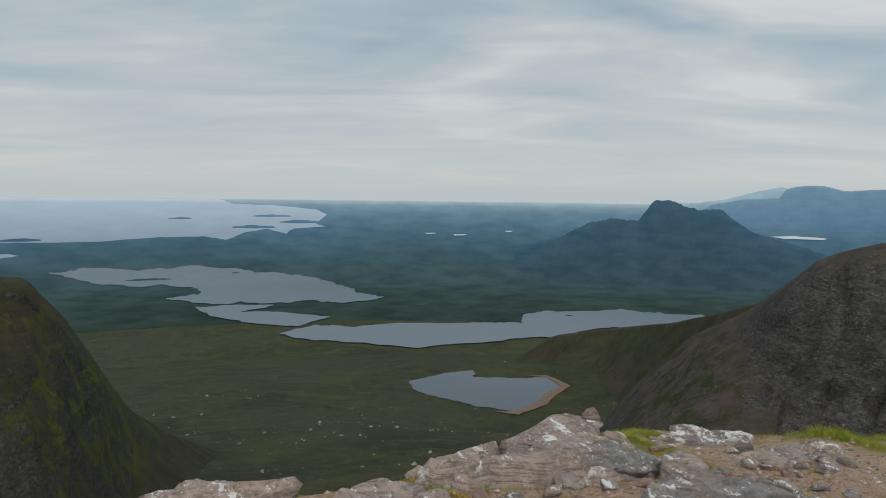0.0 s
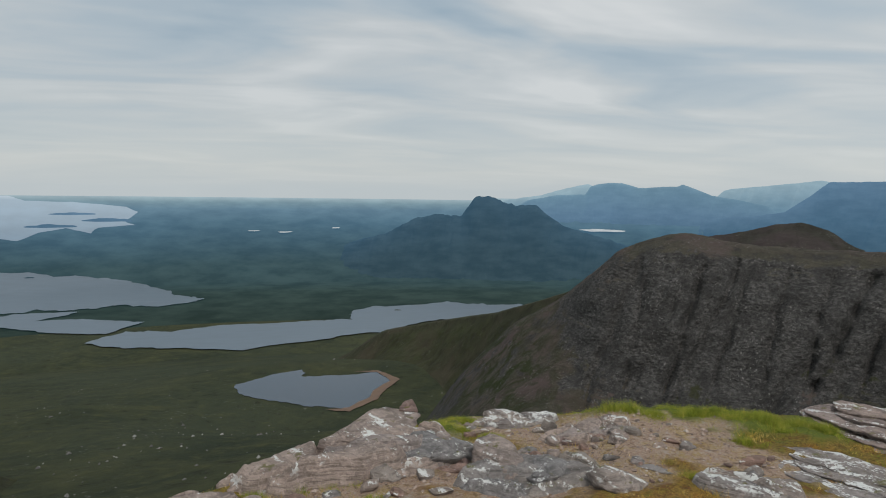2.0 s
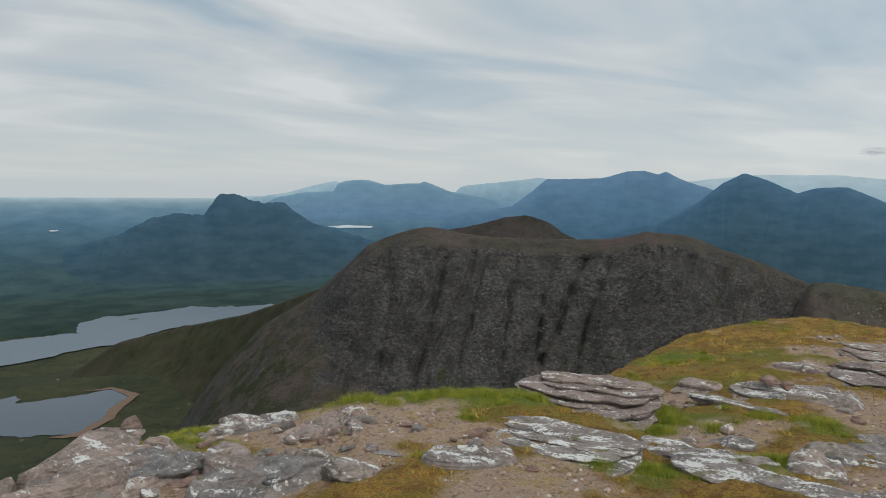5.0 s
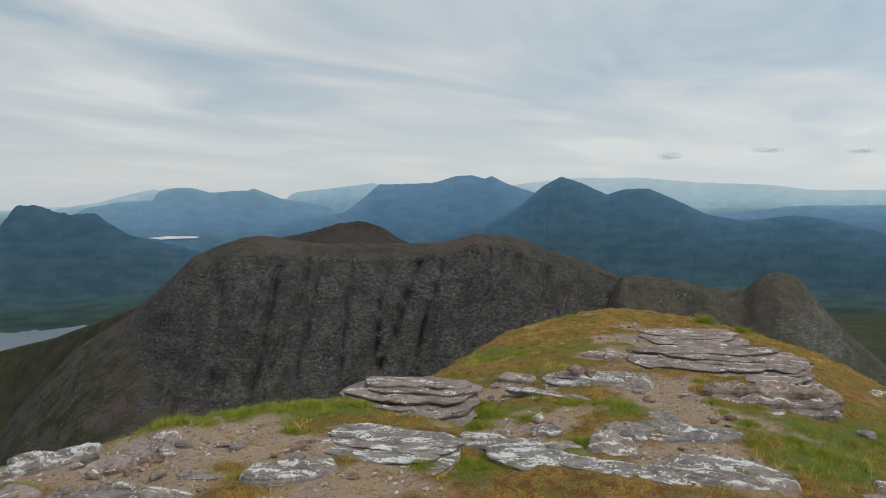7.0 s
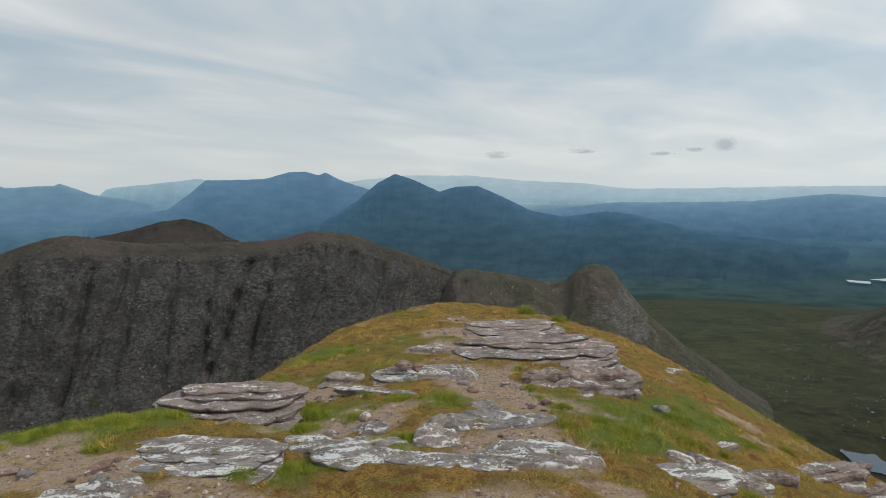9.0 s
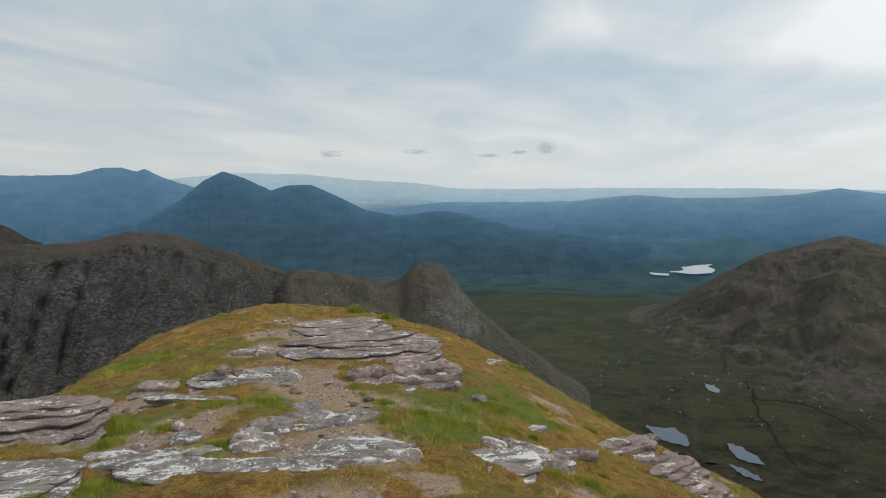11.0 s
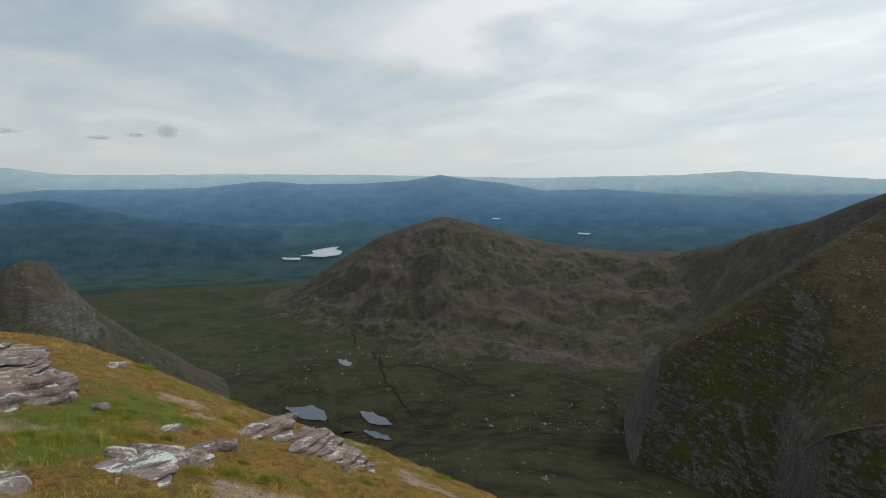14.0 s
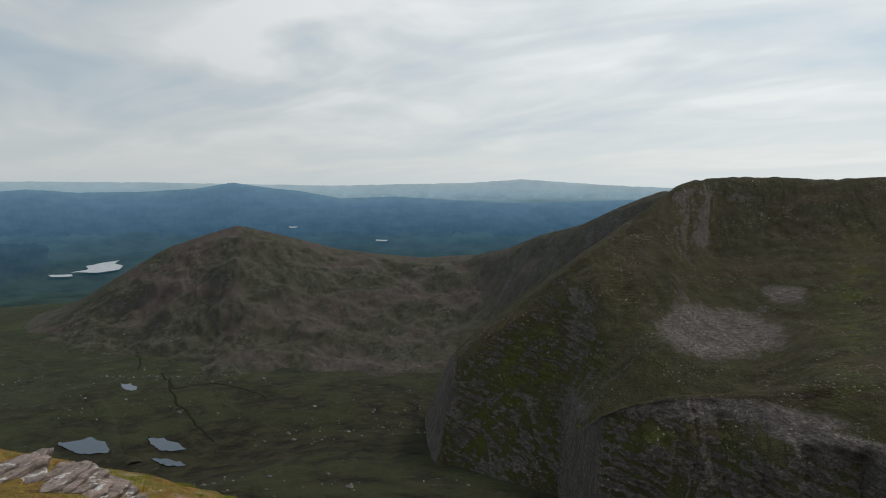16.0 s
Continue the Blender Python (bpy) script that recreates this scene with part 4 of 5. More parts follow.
def sandstone(name, base, lichen, strata=30.0):
    """Torridonian sandstone: grey pink, finely bedded, with white lichen blotches on its upper faces."""
    m, t, b = material(name, 0.88, 0.25)
    info = t.nodes.new("ShaderNodeObjectInfo")
    coarse, fine, grain = noise_at(t, 4.0, 6, 0.65), noise_at(t, 26, 6, 0.7), noise_at(t, 120, 4, 0.7)
    bed = noise_at(t, 9.0, 5, 0.6, (0.5, 0.5, 7.0))
    col = mix(t, ramp(t, coarse, (0.35, 0.0), (0.65, 1.0)), tuple(v * 0.62 for v in base), base)
    col = mix(t, ramp(t, bed, (0.40, 0.75), (0.52, 0.0)), col, tuple(v * 0.4 for v in base))
    line = noise_along(t, 5.0, -62, (0.35, 6.0, 6.0))
    col = mix(t, ramp(t, line, (0.34, 0.65), (0.44, 0.0)), col, tuple(v * 0.38 for v in base))
    col = mix(t, ramp(t, fine, (0.50, 0.0), (0.70, 0.6)), col, (base[0] * 1.5, base[1] * 1.5, base[2] * 1.5))
    col = mix(t, ramp(t, grain, (0.30, 0.6), (0.45, 0.0)), col, tuple(v * 0.45 for v in base))
    tint = mix(t, info.outputs["Random"], (0.88, 0.90, 0.95), (1.1, 1.02, 0.96))
    col = mix(t, 1.0, col, tint, "MULTIPLY")
    blot = math_node(t, "ADD", math_node(t, "MULTIPLY", noise_along(t, 7.5, -62, (0.6, 1.6, 1.6)), 0.65), math_node(t, "MULTIPLY", noise_at(t, 45, 4, 0.7), 0.35))
    up = ramp(t, steepness(t), (0.35, 0.0), (0.75, 1.0))
    white = math_node(t, "MULTIPLY", ramp(t, blot, (0.62 - lichen * 0.2, 0.0), (0.645 - lichen * 0.2, 1.0)), up)
    col = mix(t, white, col, mix(t, fine, (0.54, 0.53, 0.50), (0.76, 0.75, 0.72)))
    moss = ramp(t, math_node(t, "MULTIPLY", noise_at(t, 11, 4, 0.65), up), (0.60, 0.0), (0.66, 0.8))
    col = mix(t, moss, col, (0.12, 0.11, 0.03))
    link(t, col, b.inputs["Base Color"])
    bump(t, b, math_node(t, "ADD", math_node(t, "ADD", fine, math_node(t, "MULTIPLY", grain, 0.4)), math_node(t, "ADD", bed, line)), 0.022, 0.95)
    return m


STONE_PALE = sandstone("pale_sandstone", (0.38, 0.31, 0.27), 0.30)
STONE_LICHEN = sandstone("lichened_sandstone", (0.33, 0.285, 0.255), 0.5)
STONE_PINK = sandstone("pink_sandstone", (0.31, 0.215, 0.18), 0.1)
STONE_BED = sandstone("bedded_sandstone", (0.33, 0.262, 0.23), 0.30)
STONE_GREY = sandstone("grey_sandstone", (0.30, 0.272, 0.25), 0.30)


def part(name, me, parent, label=""):
    ob = new(name, me)
    ob.parent = parent
    return tagged(ob, label)


def ground_at(x, y):
    return float(summit_height(x, y))


def stratum(length, depth, thick, seed, mat, ragged=0.11, segs=84):
    """One bed of sandstone: a long rounded plate with an uneven front, worn ends and a rippled top."""
    ring = np.array(((-0.5, 0.30), (-0.45, 0.46), (-0.36, 0.5), (-0.22, 0.47), (-0.18, 0.50), (0.0, 0.49), (0.04, 0.52), (0.3, 0.5), (0.46, 0.42), (0.5, 0.0),
                     (0.44, -0.46), (0.1, -0.5), (-0.3, -0.5), (-0.43, -0.42), (-0.48, -0.25), (-0.43, -0.12), (-0.5, 0.0), (-0.47, 0.16)))
    n = len(ring)
    ring = ring[::-1]
    u = np.linspace(-1, 1, segs)
    end = (1 - np.abs(u) ** 5) ** 0.7
    s = np.arange(segs)
    wob = fbm(u * length * 2.2, u * 0 + seed, 4, seed)
    wide = 1 + ragged * 1.6 * fbm(u * length * 3.5, u * 0 + seed + 3, 4, seed + 1)
    tall = 1 + 0.3 * fbm(u * length * 3, u * 0 + seed + 7, 3, seed + 2)
    verts = []
    for i in range(segs):
        e = 0.25 + 0.75 * end[i]
        jag = ragged * 0.35 * length * (vnoise(ring[:, 0] * 3 + seed, ring[:, 1] * 0 + seed, seed))
        y = ring[:, 0] * depth * wide[i] * e + ragged * depth * wob[i]
        z = ring[:, 1] * thick * tall[i] * (0.5 + 0.5 * end[i]) + 0.15 * thick * wob[i]
        x = np.full(n, u[i] * length / 2) + jag * abs(u[i]) ** 4
        rip = fbm(x * 9 + seed, y * 9, 3, seed + 4)
        z = z + thick * 0.3 * rip
        y = y + (0.012 + depth * 0.02) * fbm(x * 16, z * 30 + seed, 4, seed + 6, 0.65)
        verts += np.stack([x, y, z], 1).tolist()
    faces = [(i * n + k, i * n + (k + 1) % n, (i + 1) * n + (k + 1) % n, (i + 1) * n + k) for i in range(segs - 1) for k in range(n)]
    faces += [tuple(range(n - 1, -1, -1)), tuple((segs - 1) * n + k for k in range(n))]
    return mesh_of("stratum", verts, faces, mat)


def bedded_rock(x, y, length, depth, height, layers, turn, mat, label, tip=0.0, seed=1, group="bedded rock outcrops"):
    """An outcrop of beds that step up and back from its near edge. turn: bearing of the beds, in degrees from x."""
    base = new("rock_outcrop")
    base.matrix_world = pose(x, y, ground_at(x, y) - 0.3 * height / max(1, layers - 2), tip, 0, turn)
    tagged(base, label, "rock", group)
    rnd = random.Random(seed)
    t = height / layers
    for k in range(layers):
        # lower beds reach further forward (towards -y of the outcrop)
        d = depth * (1 - 0.86 * k / max(1, layers))
        shift = depth * 0.5 - d * 0.5
        cut = length * rnd.uniform(0.72, 1.0)
        me = stratum(cut, d, t * rnd.uniform(1.7, 2.5), seed * 13 + k, mat)
        ob = part("base_slab" if k == 0 and layers > 1 else "capping_slab" if k == layers - 1 else "stratum", me, base)
        ob.matrix_local = pose(rnd.uniform(-0.5, 0.5) * (length - cut), shift + rnd.uniform(-0.03, 0.03) * depth, t * (k + 0.1) - 0.015, rnd.uniform(-1, 5), rnd.uniform(-1.4, 1.4), rnd.uniform(-3, 3))
    return base


def boulder_mesh(sx, sy, sz, seed, mat, detail=4, rough=0.13, flat=3.0):
    bm = bmesh.new()
    bmesh.ops.create_icosphere(bm, subdivisions=detail, radius=1.0)
    off = Vector((seed * 7.3, seed * 3.1, seed * 1.7))
    rnd = random.Random(seed)
    planes = [(Vector((rnd.gauss(0, 1), rnd.gauss(0, 1), rnd.gauss(0.3, 0.7))).normalized(), rnd.uniform(0.5, 0.86)) for _ in range(13)]
    for v in bm.verts:
        p = v.co.normalized()
        k = 1.0 / (abs(p.x) ** flat + abs(p.y) ** flat + abs(p.z) ** flat) ** (1 / flat)
        q = p * k
        for nrm, dist in planes:
            over = q.dot(nrm) - dist
            if over > 0:
                q = q - nrm * over * 0.96
        q = q * (1 + rough * noise.fractal(p * 1.6 + off, 0.6, 2.0, 5) + rough * 0.45 * noise.noise(p * 6 + off) + rough * 0.2 * noise.noise(p * 15 + off))
        v.co = Vector((q.x * sx / 2, q.y * sy / 2, q.z * sz))
    me = bpy.data.meshes.new("rock")
    bm.to_mesh(me)
    bm.free()
    me.materials.append(mat)
    me.polygons.foreach_set("use_smooth", [True] * len(me.polygons))
    return me


def boulder(x, y, sx, sy, h, turn, mat, label, seed, sunk=0.6, name="boulder", tip=0.0, group="", lift=0.0):
    ob = new(name, boulder_mesh(sx, sy, h * (1 + sunk) / 2, seed, mat))
    ob.matrix_world = pose(x, y, ground_at(x, y) + h * (1 - sunk) / 2 + lift, tip, 0, turn)
    return tagged(ob, label, "rock", group)


def bedrock(x, y, long, wide, h, turn, cell, mat, label, seed, stretch=1.5):
    """Bare rock worn level with the ground: jointed blocks with their own heights and tilts, sunk at the rim."""
    g = np.random.RandomState(seed)
    step = max(0.012, min(0.02, long / 90))
    u, v = np.meshgrid(np.arange(-long / 2, long / 2, step), np.arange(-wide / 2, wide / 2, step))
    n = max(5, int(long * wide / (cell * cell * stretch)))
    cu, cv, ch = g.uniform(-long / 2, long / 2, n), g.uniform(-wide / 2, wide / 2, n), g.uniform(0.45, 1.0, n)
    tu, tv = g.uniform(-0.5, 0.5, n), g.uniform(-0.4, 0.7, n)
    wu, wv = u + 0.3 * cell * fbm(u / cell, v / cell, 4, seed), v + 0.3 * cell * fbm(u / cell, v / cell + 9, 4, seed + 1)
    gap = np.hypot((wu[..., None] - cu) / stretch, wv[..., None] - cv)
    order = np.argsort(gap, -1)[..., :2]
    near, next_ = np.take_along_axis(gap, order[..., :1], -1)[..., 0], np.take_along_axis(gap, order[..., 1:], -1)[..., 0]
    k = order[..., 0]
    edge = np.hypot(u / long * 2, v / wide * 2) + 0.32 * fbm(u / 0.35, v / 0.35, 4, seed + 4)
    mask = 1 - smooth(0.72, 0.98, edge)
    joint = smooth(0.0, 0.22 * cell, next_ - near)
    z = h * (ch[k] + tu[k] * (u - cu[k]) / cell * 0.35 + tv[k] * (v - cv[k]) / cell * 0.35)
    z = z * (0.45 + 0.55 * joint) - 0.25 * h * (1 - joint) + 0.10 * h * fbm(u / 0.12, v / 0.12, 4, seed + 5, 0.6) + 0.012 * fbm(u / 0.03, v / 0.05, 3, seed + 6)
    c, s_ = math.cos(radians(turn)), math.sin(radians(turn))
    gx, gy = x + u * c - v * s_, y + u * s_ + v * c
    gz = summit_height(gx, gy) + (z + 0.02) * mask - 0.09 * (1 - mask)
    base = new("bedrock")
    base.matrix_world = pose(x, y, ground_at(x, y))
    tagged(base, label, "rock")
    verts = np.stack([gx - x, gy - y, gz - ground_at(x, y)], -1).reshape(-1, 3)
    i = np.arange(gx.size).reshape(gx.shape)
    quads = np.stack([i[:-1, :-1], i[:-1, 1:], i[1:, 1:], i[1:, :-1]], -1).reshape(-1, 4)
    owner, shown = k[:-1, :-1].ravel(), mask[:-1, :-1].ravel() > 0.01
    for c in range(n):
        mine = quads[(owner == c) & shown]
        if len(mine) < 12:
            continue
        used, index = np.unique(mine, return_inverse=True)
        part("block", mesh_of("block", verts[used].tolist(), index.reshape(-1, 4).tolist(), mat), base)
    return base


# jointed bedrock of the brow and worn flags of the path
bedrock(0.66, 4.74, 1.75, 0.85, 0.14, 14, 0.32, STONE_PALE, "broken grey bedrock with white lichen on the brow", 301)
bedrock(-1.2, 3.80, 1.25, 0.55, 0.13, 16, 0.3, STONE_PALE, "weathered pale bedrock at the drop", 302)
bedrock(-0.25, 4.12, 0.7, 0.4, 0.07, 10, 0.2, STONE_PALE, "low jointed bedrock between tufts", 303)
bedrock(1.7, 4.12, 1.15, 0.65, 0.10, -8, 0.27, STONE_GREY, "fractured blue grey bedrock in the gravel", 304)
bedrock(2.35, 4.85, 0.9, 0.45, 0.045, -15, 0.15, STONE_PALE, "shattered flat bedrock among gravel", 305)
bedrock(2.75, 3.6, 0.7, 0.35, 0.05, -30, 0.24, STONE_LICHEN, "lichened bedrock plates in the gravel", 306, 2.2)
bedrock(2.0, 5.45, 0.9, 0.35, 0.10, -12, 0.24, STONE_LICHEN, "white lichened rock rib on the brow", 307)
bedrock(5.05, 2.12, 1.1, 0.45, 0.03, -55, 0.24, STONE_GREY, "flat worn flagstones in the trodden path", 308, 2.0)
bedrock(4.45, 1.55, 1.0, 0.55, 0.035, -60, 0.22, STONE_LICHEN, "flat worn rock showing through the path", 309, 2.0)
bedrock(6.15, 3.3, 1.2, 0.7, 0.07, -60, 0.32, STONE_LICHEN, "grey rock pavement with white lichen beside the path", 310, 2.2)
bedrock(4.15, 2.78, 1.0, 0.3, 0.035, -66, 0.26, STONE_LICHEN, "low lichened rock pavement in dry grass", 311, 2.4)
bedrock(7.4, 3.75, 0.9, 0.4, 0.04, -55, 0.2, STONE_PALE, "stony patch of rock in the turf", 312, 2.0)
bedrock(5.3, 0.62, 0.9, 0.45, 0.05, -68, 0.22, STONE_LICHEN, "cracked white lichened rock on the slope", 313, 2.0)

# beds of sandstone along the ridge
bedded_rock(4.30, 4.10, 1.2, 0.95, 0.15, 7, -58, STONE_BED, "purple grey layered sandstone ledge on the brow", 4, 61)
bedded_rock(3.36, 3.45, 1.05, 0.85, 0.06, 5, -66, STONE_LICHEN, "flat grey sandstone slab blotched with white lichen", 2, 62)
bedded_rock(7.42, 2.6, 1.85, 1.35, 0.14, 9, -60, STONE_BED, "long layered sandstone outcrop beside the path", 3, 63)
bedded_rock(6.6, 1.80, 1.2, 0.6, 0.22, 3, -52, STONE_BED, "dark overhanging sandstone block above short grass", 2, 64)
bedded_rock(8.7, 3.35, 1.5, 1.2, 0.10, 8, -52, STONE_BED, "thin stepped sandstone beds further up the ridge", 3, 65)
bedded_rock(5.95, 3.35, 0.9, 0.6, 0.07, 3, -67, STONE_LICHEN, "low pale slab with loose stones on it", 2, 66)
bedded_rock(5.36, 3.4, 0.8, 0.24, 0.07, 2, -76, STONE_LICHEN, "narrow white edged sandstone plate", 2, 67)
bedded_rock(5.75, 4.02, 0.5, 0.4, 0.08, 2, -80, STONE_PALE, "small flaking sandstone plate in dry grass", 2, 68)
bedded_rock(4.14, 3.07, 0.58, 0.2, 0.07, 1, -79, STONE_LICHEN, "thin lichened plate in the turf", 0, 69)
bedded_rock(4.48, 2.88, 0.32, 0.2, 0.06, 1, -62, STONE_LICHEN, "small white lichened plate in the turf", 0, 70)
bedded_rock(4.42, 2.24, 0.42, 0.34, 0.08, 1, -60, STONE_LICHEN, "rounded lichened slab beside the path", 0, 71)
bedded_rock(3.9, 2.28, 1.45, 0.46, 0.06, 3, -77, STONE_LICHEN, "long slab blotched with white lichen", 1, 72)
bedded_rock(4.56, 1.71, 0.55, 0.13, 0.06, 1, -110, STONE_LICHEN, "narrow slab edge across the path", 0, 73)
bedded_rock(5.3, 2.28, 0.24, 0.5, 0.05, 1, -49, STONE_GREY, "flat grey flagstone set in the path", 0, 74)
bedded_rock(4.75, 0.72, 0.78, 0.55, 0.06, 3, -62, STONE_LICHEN, "cracked slab covered in white lichen", 1, 75)
bedded_rock(5.36, 0.44, 0.46, 0.26, 0.07, 2, -112, STONE_LICHEN, "broken lichened plates on the slope", 0, 76)
bedded_rock(6.2, 0.62, 0.34, 0.14, 0.05, 1, -42, STONE_LICHEN, "small white stone in straw coloured grass", 0, 77)
bedded_rock(5.85, 0.3, 0.5, 0.16, 0.07, 1, -60, STONE_BED, "rounded brown plate sunk in the grass", 0, 78)
bedded_rock(6.75, -0.12, 1.35, 0.34, 0.13, 3, -45, STONE_BED, "long layered plates jutting over the slope", 0, 79)
bedded_rock(6.85, -0.5, 0.6, 0.2, 0.12, 2, -40, STONE_BED, "broken plates stacked on the slope", 0, 80)
bedded_rock(6.35, -0.72, 0.62, 0.6, 0.2, 6, -38, STONE_BED, "stack of grey sandstone plates stepping downhill", 0, 81)
bedded_rock(5.98, -0.92, 0.42, 0.26, 0.10, 1, -35, STONE_GREY, "rounded grey stone below the plate stack", 0, 82)
bedded_rock(8.95, 1.45, 0.5, 0.16, 0.05, 1, -15, STONE_LICHEN, "thin white plate on the grassy slope", 0, 83)
# boulders round the brow of the first view
boulder(0.74, 5.02, 1.0, 0.6, 0.25, 30, STONE_PALE, "large pale rounded sandstone boulder on the brow", 91)
boulder(1.1, 4.7, 1.0, 0.66, 0.14, -10, STONE_GREY, "flat grey boulder with white lichen and moss", 92)
boulder(0.06, 4.55, 0.42, 0.22, 0.12, 30, STONE_PALE, "small lichened boulder on the brow", 93)
boulder(-1.22, 3.78, 1.0, 0.5, 0.2, 26, STONE_PALE, "pale weathered boulder at the edge", 94)
boulder(-0.36, 4.28, 0.34, 0.2, 0.1, 22, STONE_PALE, "low weathered stone at the edge", 95)
boulder(1.12, 5.26, 0.19, 0.12, 0.12, 15, STONE_PINK, "loose pink sandstone on the boulder's shoulder", 96, 0.1, "stone", lift=0.16)
boulder(1.57, 5.12, 0.11, 0.09, 0.07, 0, STONE_PINK, "small loose pink stone", 97, 0.2, "stone")
boulder(1.5, 4.36, 0.42, 0.52, 0.17, 15, STONE_PALE, "rounded grey boulder in the gravel", 98)
boulder(1.75, 4.08, 0.38, 0.42, 0.16, 5, STONE_GREY, "blue grey boulder in the gravel", 99)
boulder(1.8, 4.42, 0.17, 0.15, 0.09, 0, STONE_PINK, "small pinkish stone between boulders", 100)
boulder(2.17, 5.08, 0.14, 0.12, 0.15, 0, STONE_GREY, "upright grey stone in gravel", 101)
boulder(2.02, 3.8, 0.4, 0.28, 0.1, -30, STONE_LICHEN, "flat white lichened boulder in gravel", 102)
boulder(2.15, 5.5, 0.32, 0.14, 0.07, 0, STONE_LICHEN, "low white lichened stone", 103)
boulder(1.93, 5.6, 0.3, 0.16, 0.11, -15, STONE_LICHEN, "white topped rock at the brow", 104)
boulder(0.78, 4.4, 0.24, 0.18, 0.1, 0, STONE_GREY, "half buried grey stone", 105)
boulder(6.5, 1.17, 0.26, 0.16, 0.09, -40, STONE_GREY, "grey stone in short grass", 106)
boulder(5.85, 3.25, 0.16, 0.12, 0.08, 20, STONE_PINK, "loose pale stone lying on a slab", 107, 0.1, "stone", lift=0.1)
boulder(6.0, 3.5, 0.22, 0.14, 0.06, 70, STONE_PINK, "loose flat stone lying on a slab", 108, 0.1, "stone", lift=0.1)
boulder(6.35, 2.95, 0.18, 0.16, 0.1, 70, STONE_LICHEN, "white lichened stone beside the path", 109)
boulder(5.75, 1.95, 0.1, 0.08, 0.07, 70, STONE_PINK, "loose stone on the path", 110, 0.15, "stone")

# half buried flat stones in the trodden ground
rnd = random.Random(17)
placed = 0
while placed < 85:
    a = rnd.uniform(-12, 40)
    d = rnd.uniform(3.3, float(brow(a)[0]) - 0.25)
    x, y = (float(v) for v in polar(a, d))
    if float(turf_cover(x, y)) > 0.75:
        continue
    w = rnd.uniform(0.06, 0.24)
    boulder(x, y, w, w * rnd.uniform(0.5, 0.8), rnd.uniform(0.02, 0.05), rnd.uniform(-50, 50), rnd.choice((STONE_PALE, STONE_GREY, STONE_PINK, STONE_LICHEN)), "flat weathered stone half buried in gravel", 400 + placed, group="half buried stones")
    placed += 1

# loose stones
rnd = random.Random(5)
kinds = [boulder_mesh(0.1, 0.08, 0.032, 200 + k, m, 2) for k, m in enumerate((STONE_PINK, STONE_PALE, STONE_GREY, STONE_LICHEN, STONE_PINK, STONE_PALE))]
count = 0
while count < 150:
    px, py, r = rnd.choice(BARE)
    x, y = px + rnd.gauss(0, r * 0.6), py + rnd.gauss(0, r * 0.6)
    if math.hypot(x, y) < 2.3 or math.hypot(x, y) > float(brow(math.degrees(math.atan2(x, y)))[0]) - 0.15 or float(turf_cover(x, y)) > 0.6:
        continue
    s = rnd.uniform(0.35, 1.3) ** 1.4
    ob = new("stone", rnd.choice(kinds))
    ob.matrix_world = pose(x, y, ground_at(x, y) + 0.012 * s, rnd.uniform(-12, 12), rnd.uniform(-12, 12), rnd.uniform(0, 360)) @ Matrix.Diagonal((s, s, s * rnd.uniform(0.7, 1.2), 1))
    tagged(ob, "loose weathered sandstone lying in the gravel", "stone", "loose stones on the summit")
    count += 1


# gravel: small chips
def gravel():
    g = np.random.RandomState(9)
    n = 26000
    r = np.sqrt(g.uniform(2.0 ** 2, 10.5 ** 2, n))
    a = g.uniform(-35, 112, n)
    x, y = polar(a, r)
    keep = (turf_cover(x, y) < g.uniform(0.05, 0.75, n)) & (r < brow(a)[0] + 0.2)
    x, y = x[keep], y[keep]
    n = len(x)
    z = summit_height(x, y) + 0.022 * fbm(x / 0.22, y / 0.22, 4, 48)
    s = 0.006 + 0.016 * g.uniform(0, 1, n) ** 3
    octa = np.array([(1, 0, 0), (0, 1, 0), (-1, 0, 0), (0, -1, 0), (0, 0, 0.7), (0, 0, -0.7)])
    turn = g.uniform(0, 6.28, n)
    jit = 1 + 0.35 * g.uniform(-1, 1, (n, 6, 3))
    v = octa[None] * jit * s[:, None, None]
    c, k = np.cos(turn)[:, None], np.sin(turn)[:, None]
    v = np.stack([v[..., 0] * c - v[..., 1] * k + x[:, None], v[..., 0] * k + v[..., 1] * c + y[:, None], v[..., 2] + z[:, None] + s[:, None] * 0.3], -1)
    tri = np.array([(0, 1, 4), (1, 2, 4), (2, 3, 4), (3, 0, 4), (1, 0, 5), (2, 1, 5), (3, 2, 5), (0, 3, 5)])
    f = (tri[None] + 6 * np.arange(n)[:, None, None]).reshape(-1, 3)
    m, t, b = material("gravel_chips", 0.9, 0.2)
    isl = t.nodes.new("ShaderNodeNewGeometry").outputs["Random Per Island"]
    link(t, ramp(t, isl, (0.0, (0.14, 0.11, 0.10)), (0.4, (0.30, 0.22, 0.18)), (0.8, (0.38, 0.30, 0.25)), (1.0, (0.46, 0.42, 0.38))), b.inputs["Base Color"])
    ob = new("gravel", mesh_of("gravel", v.reshape(-1, 3).tolist(), f.tolist(), m, False))
    return tagged(ob, "pinkish gravel and stone chips", "gravel", kind="stuff")


gravel()


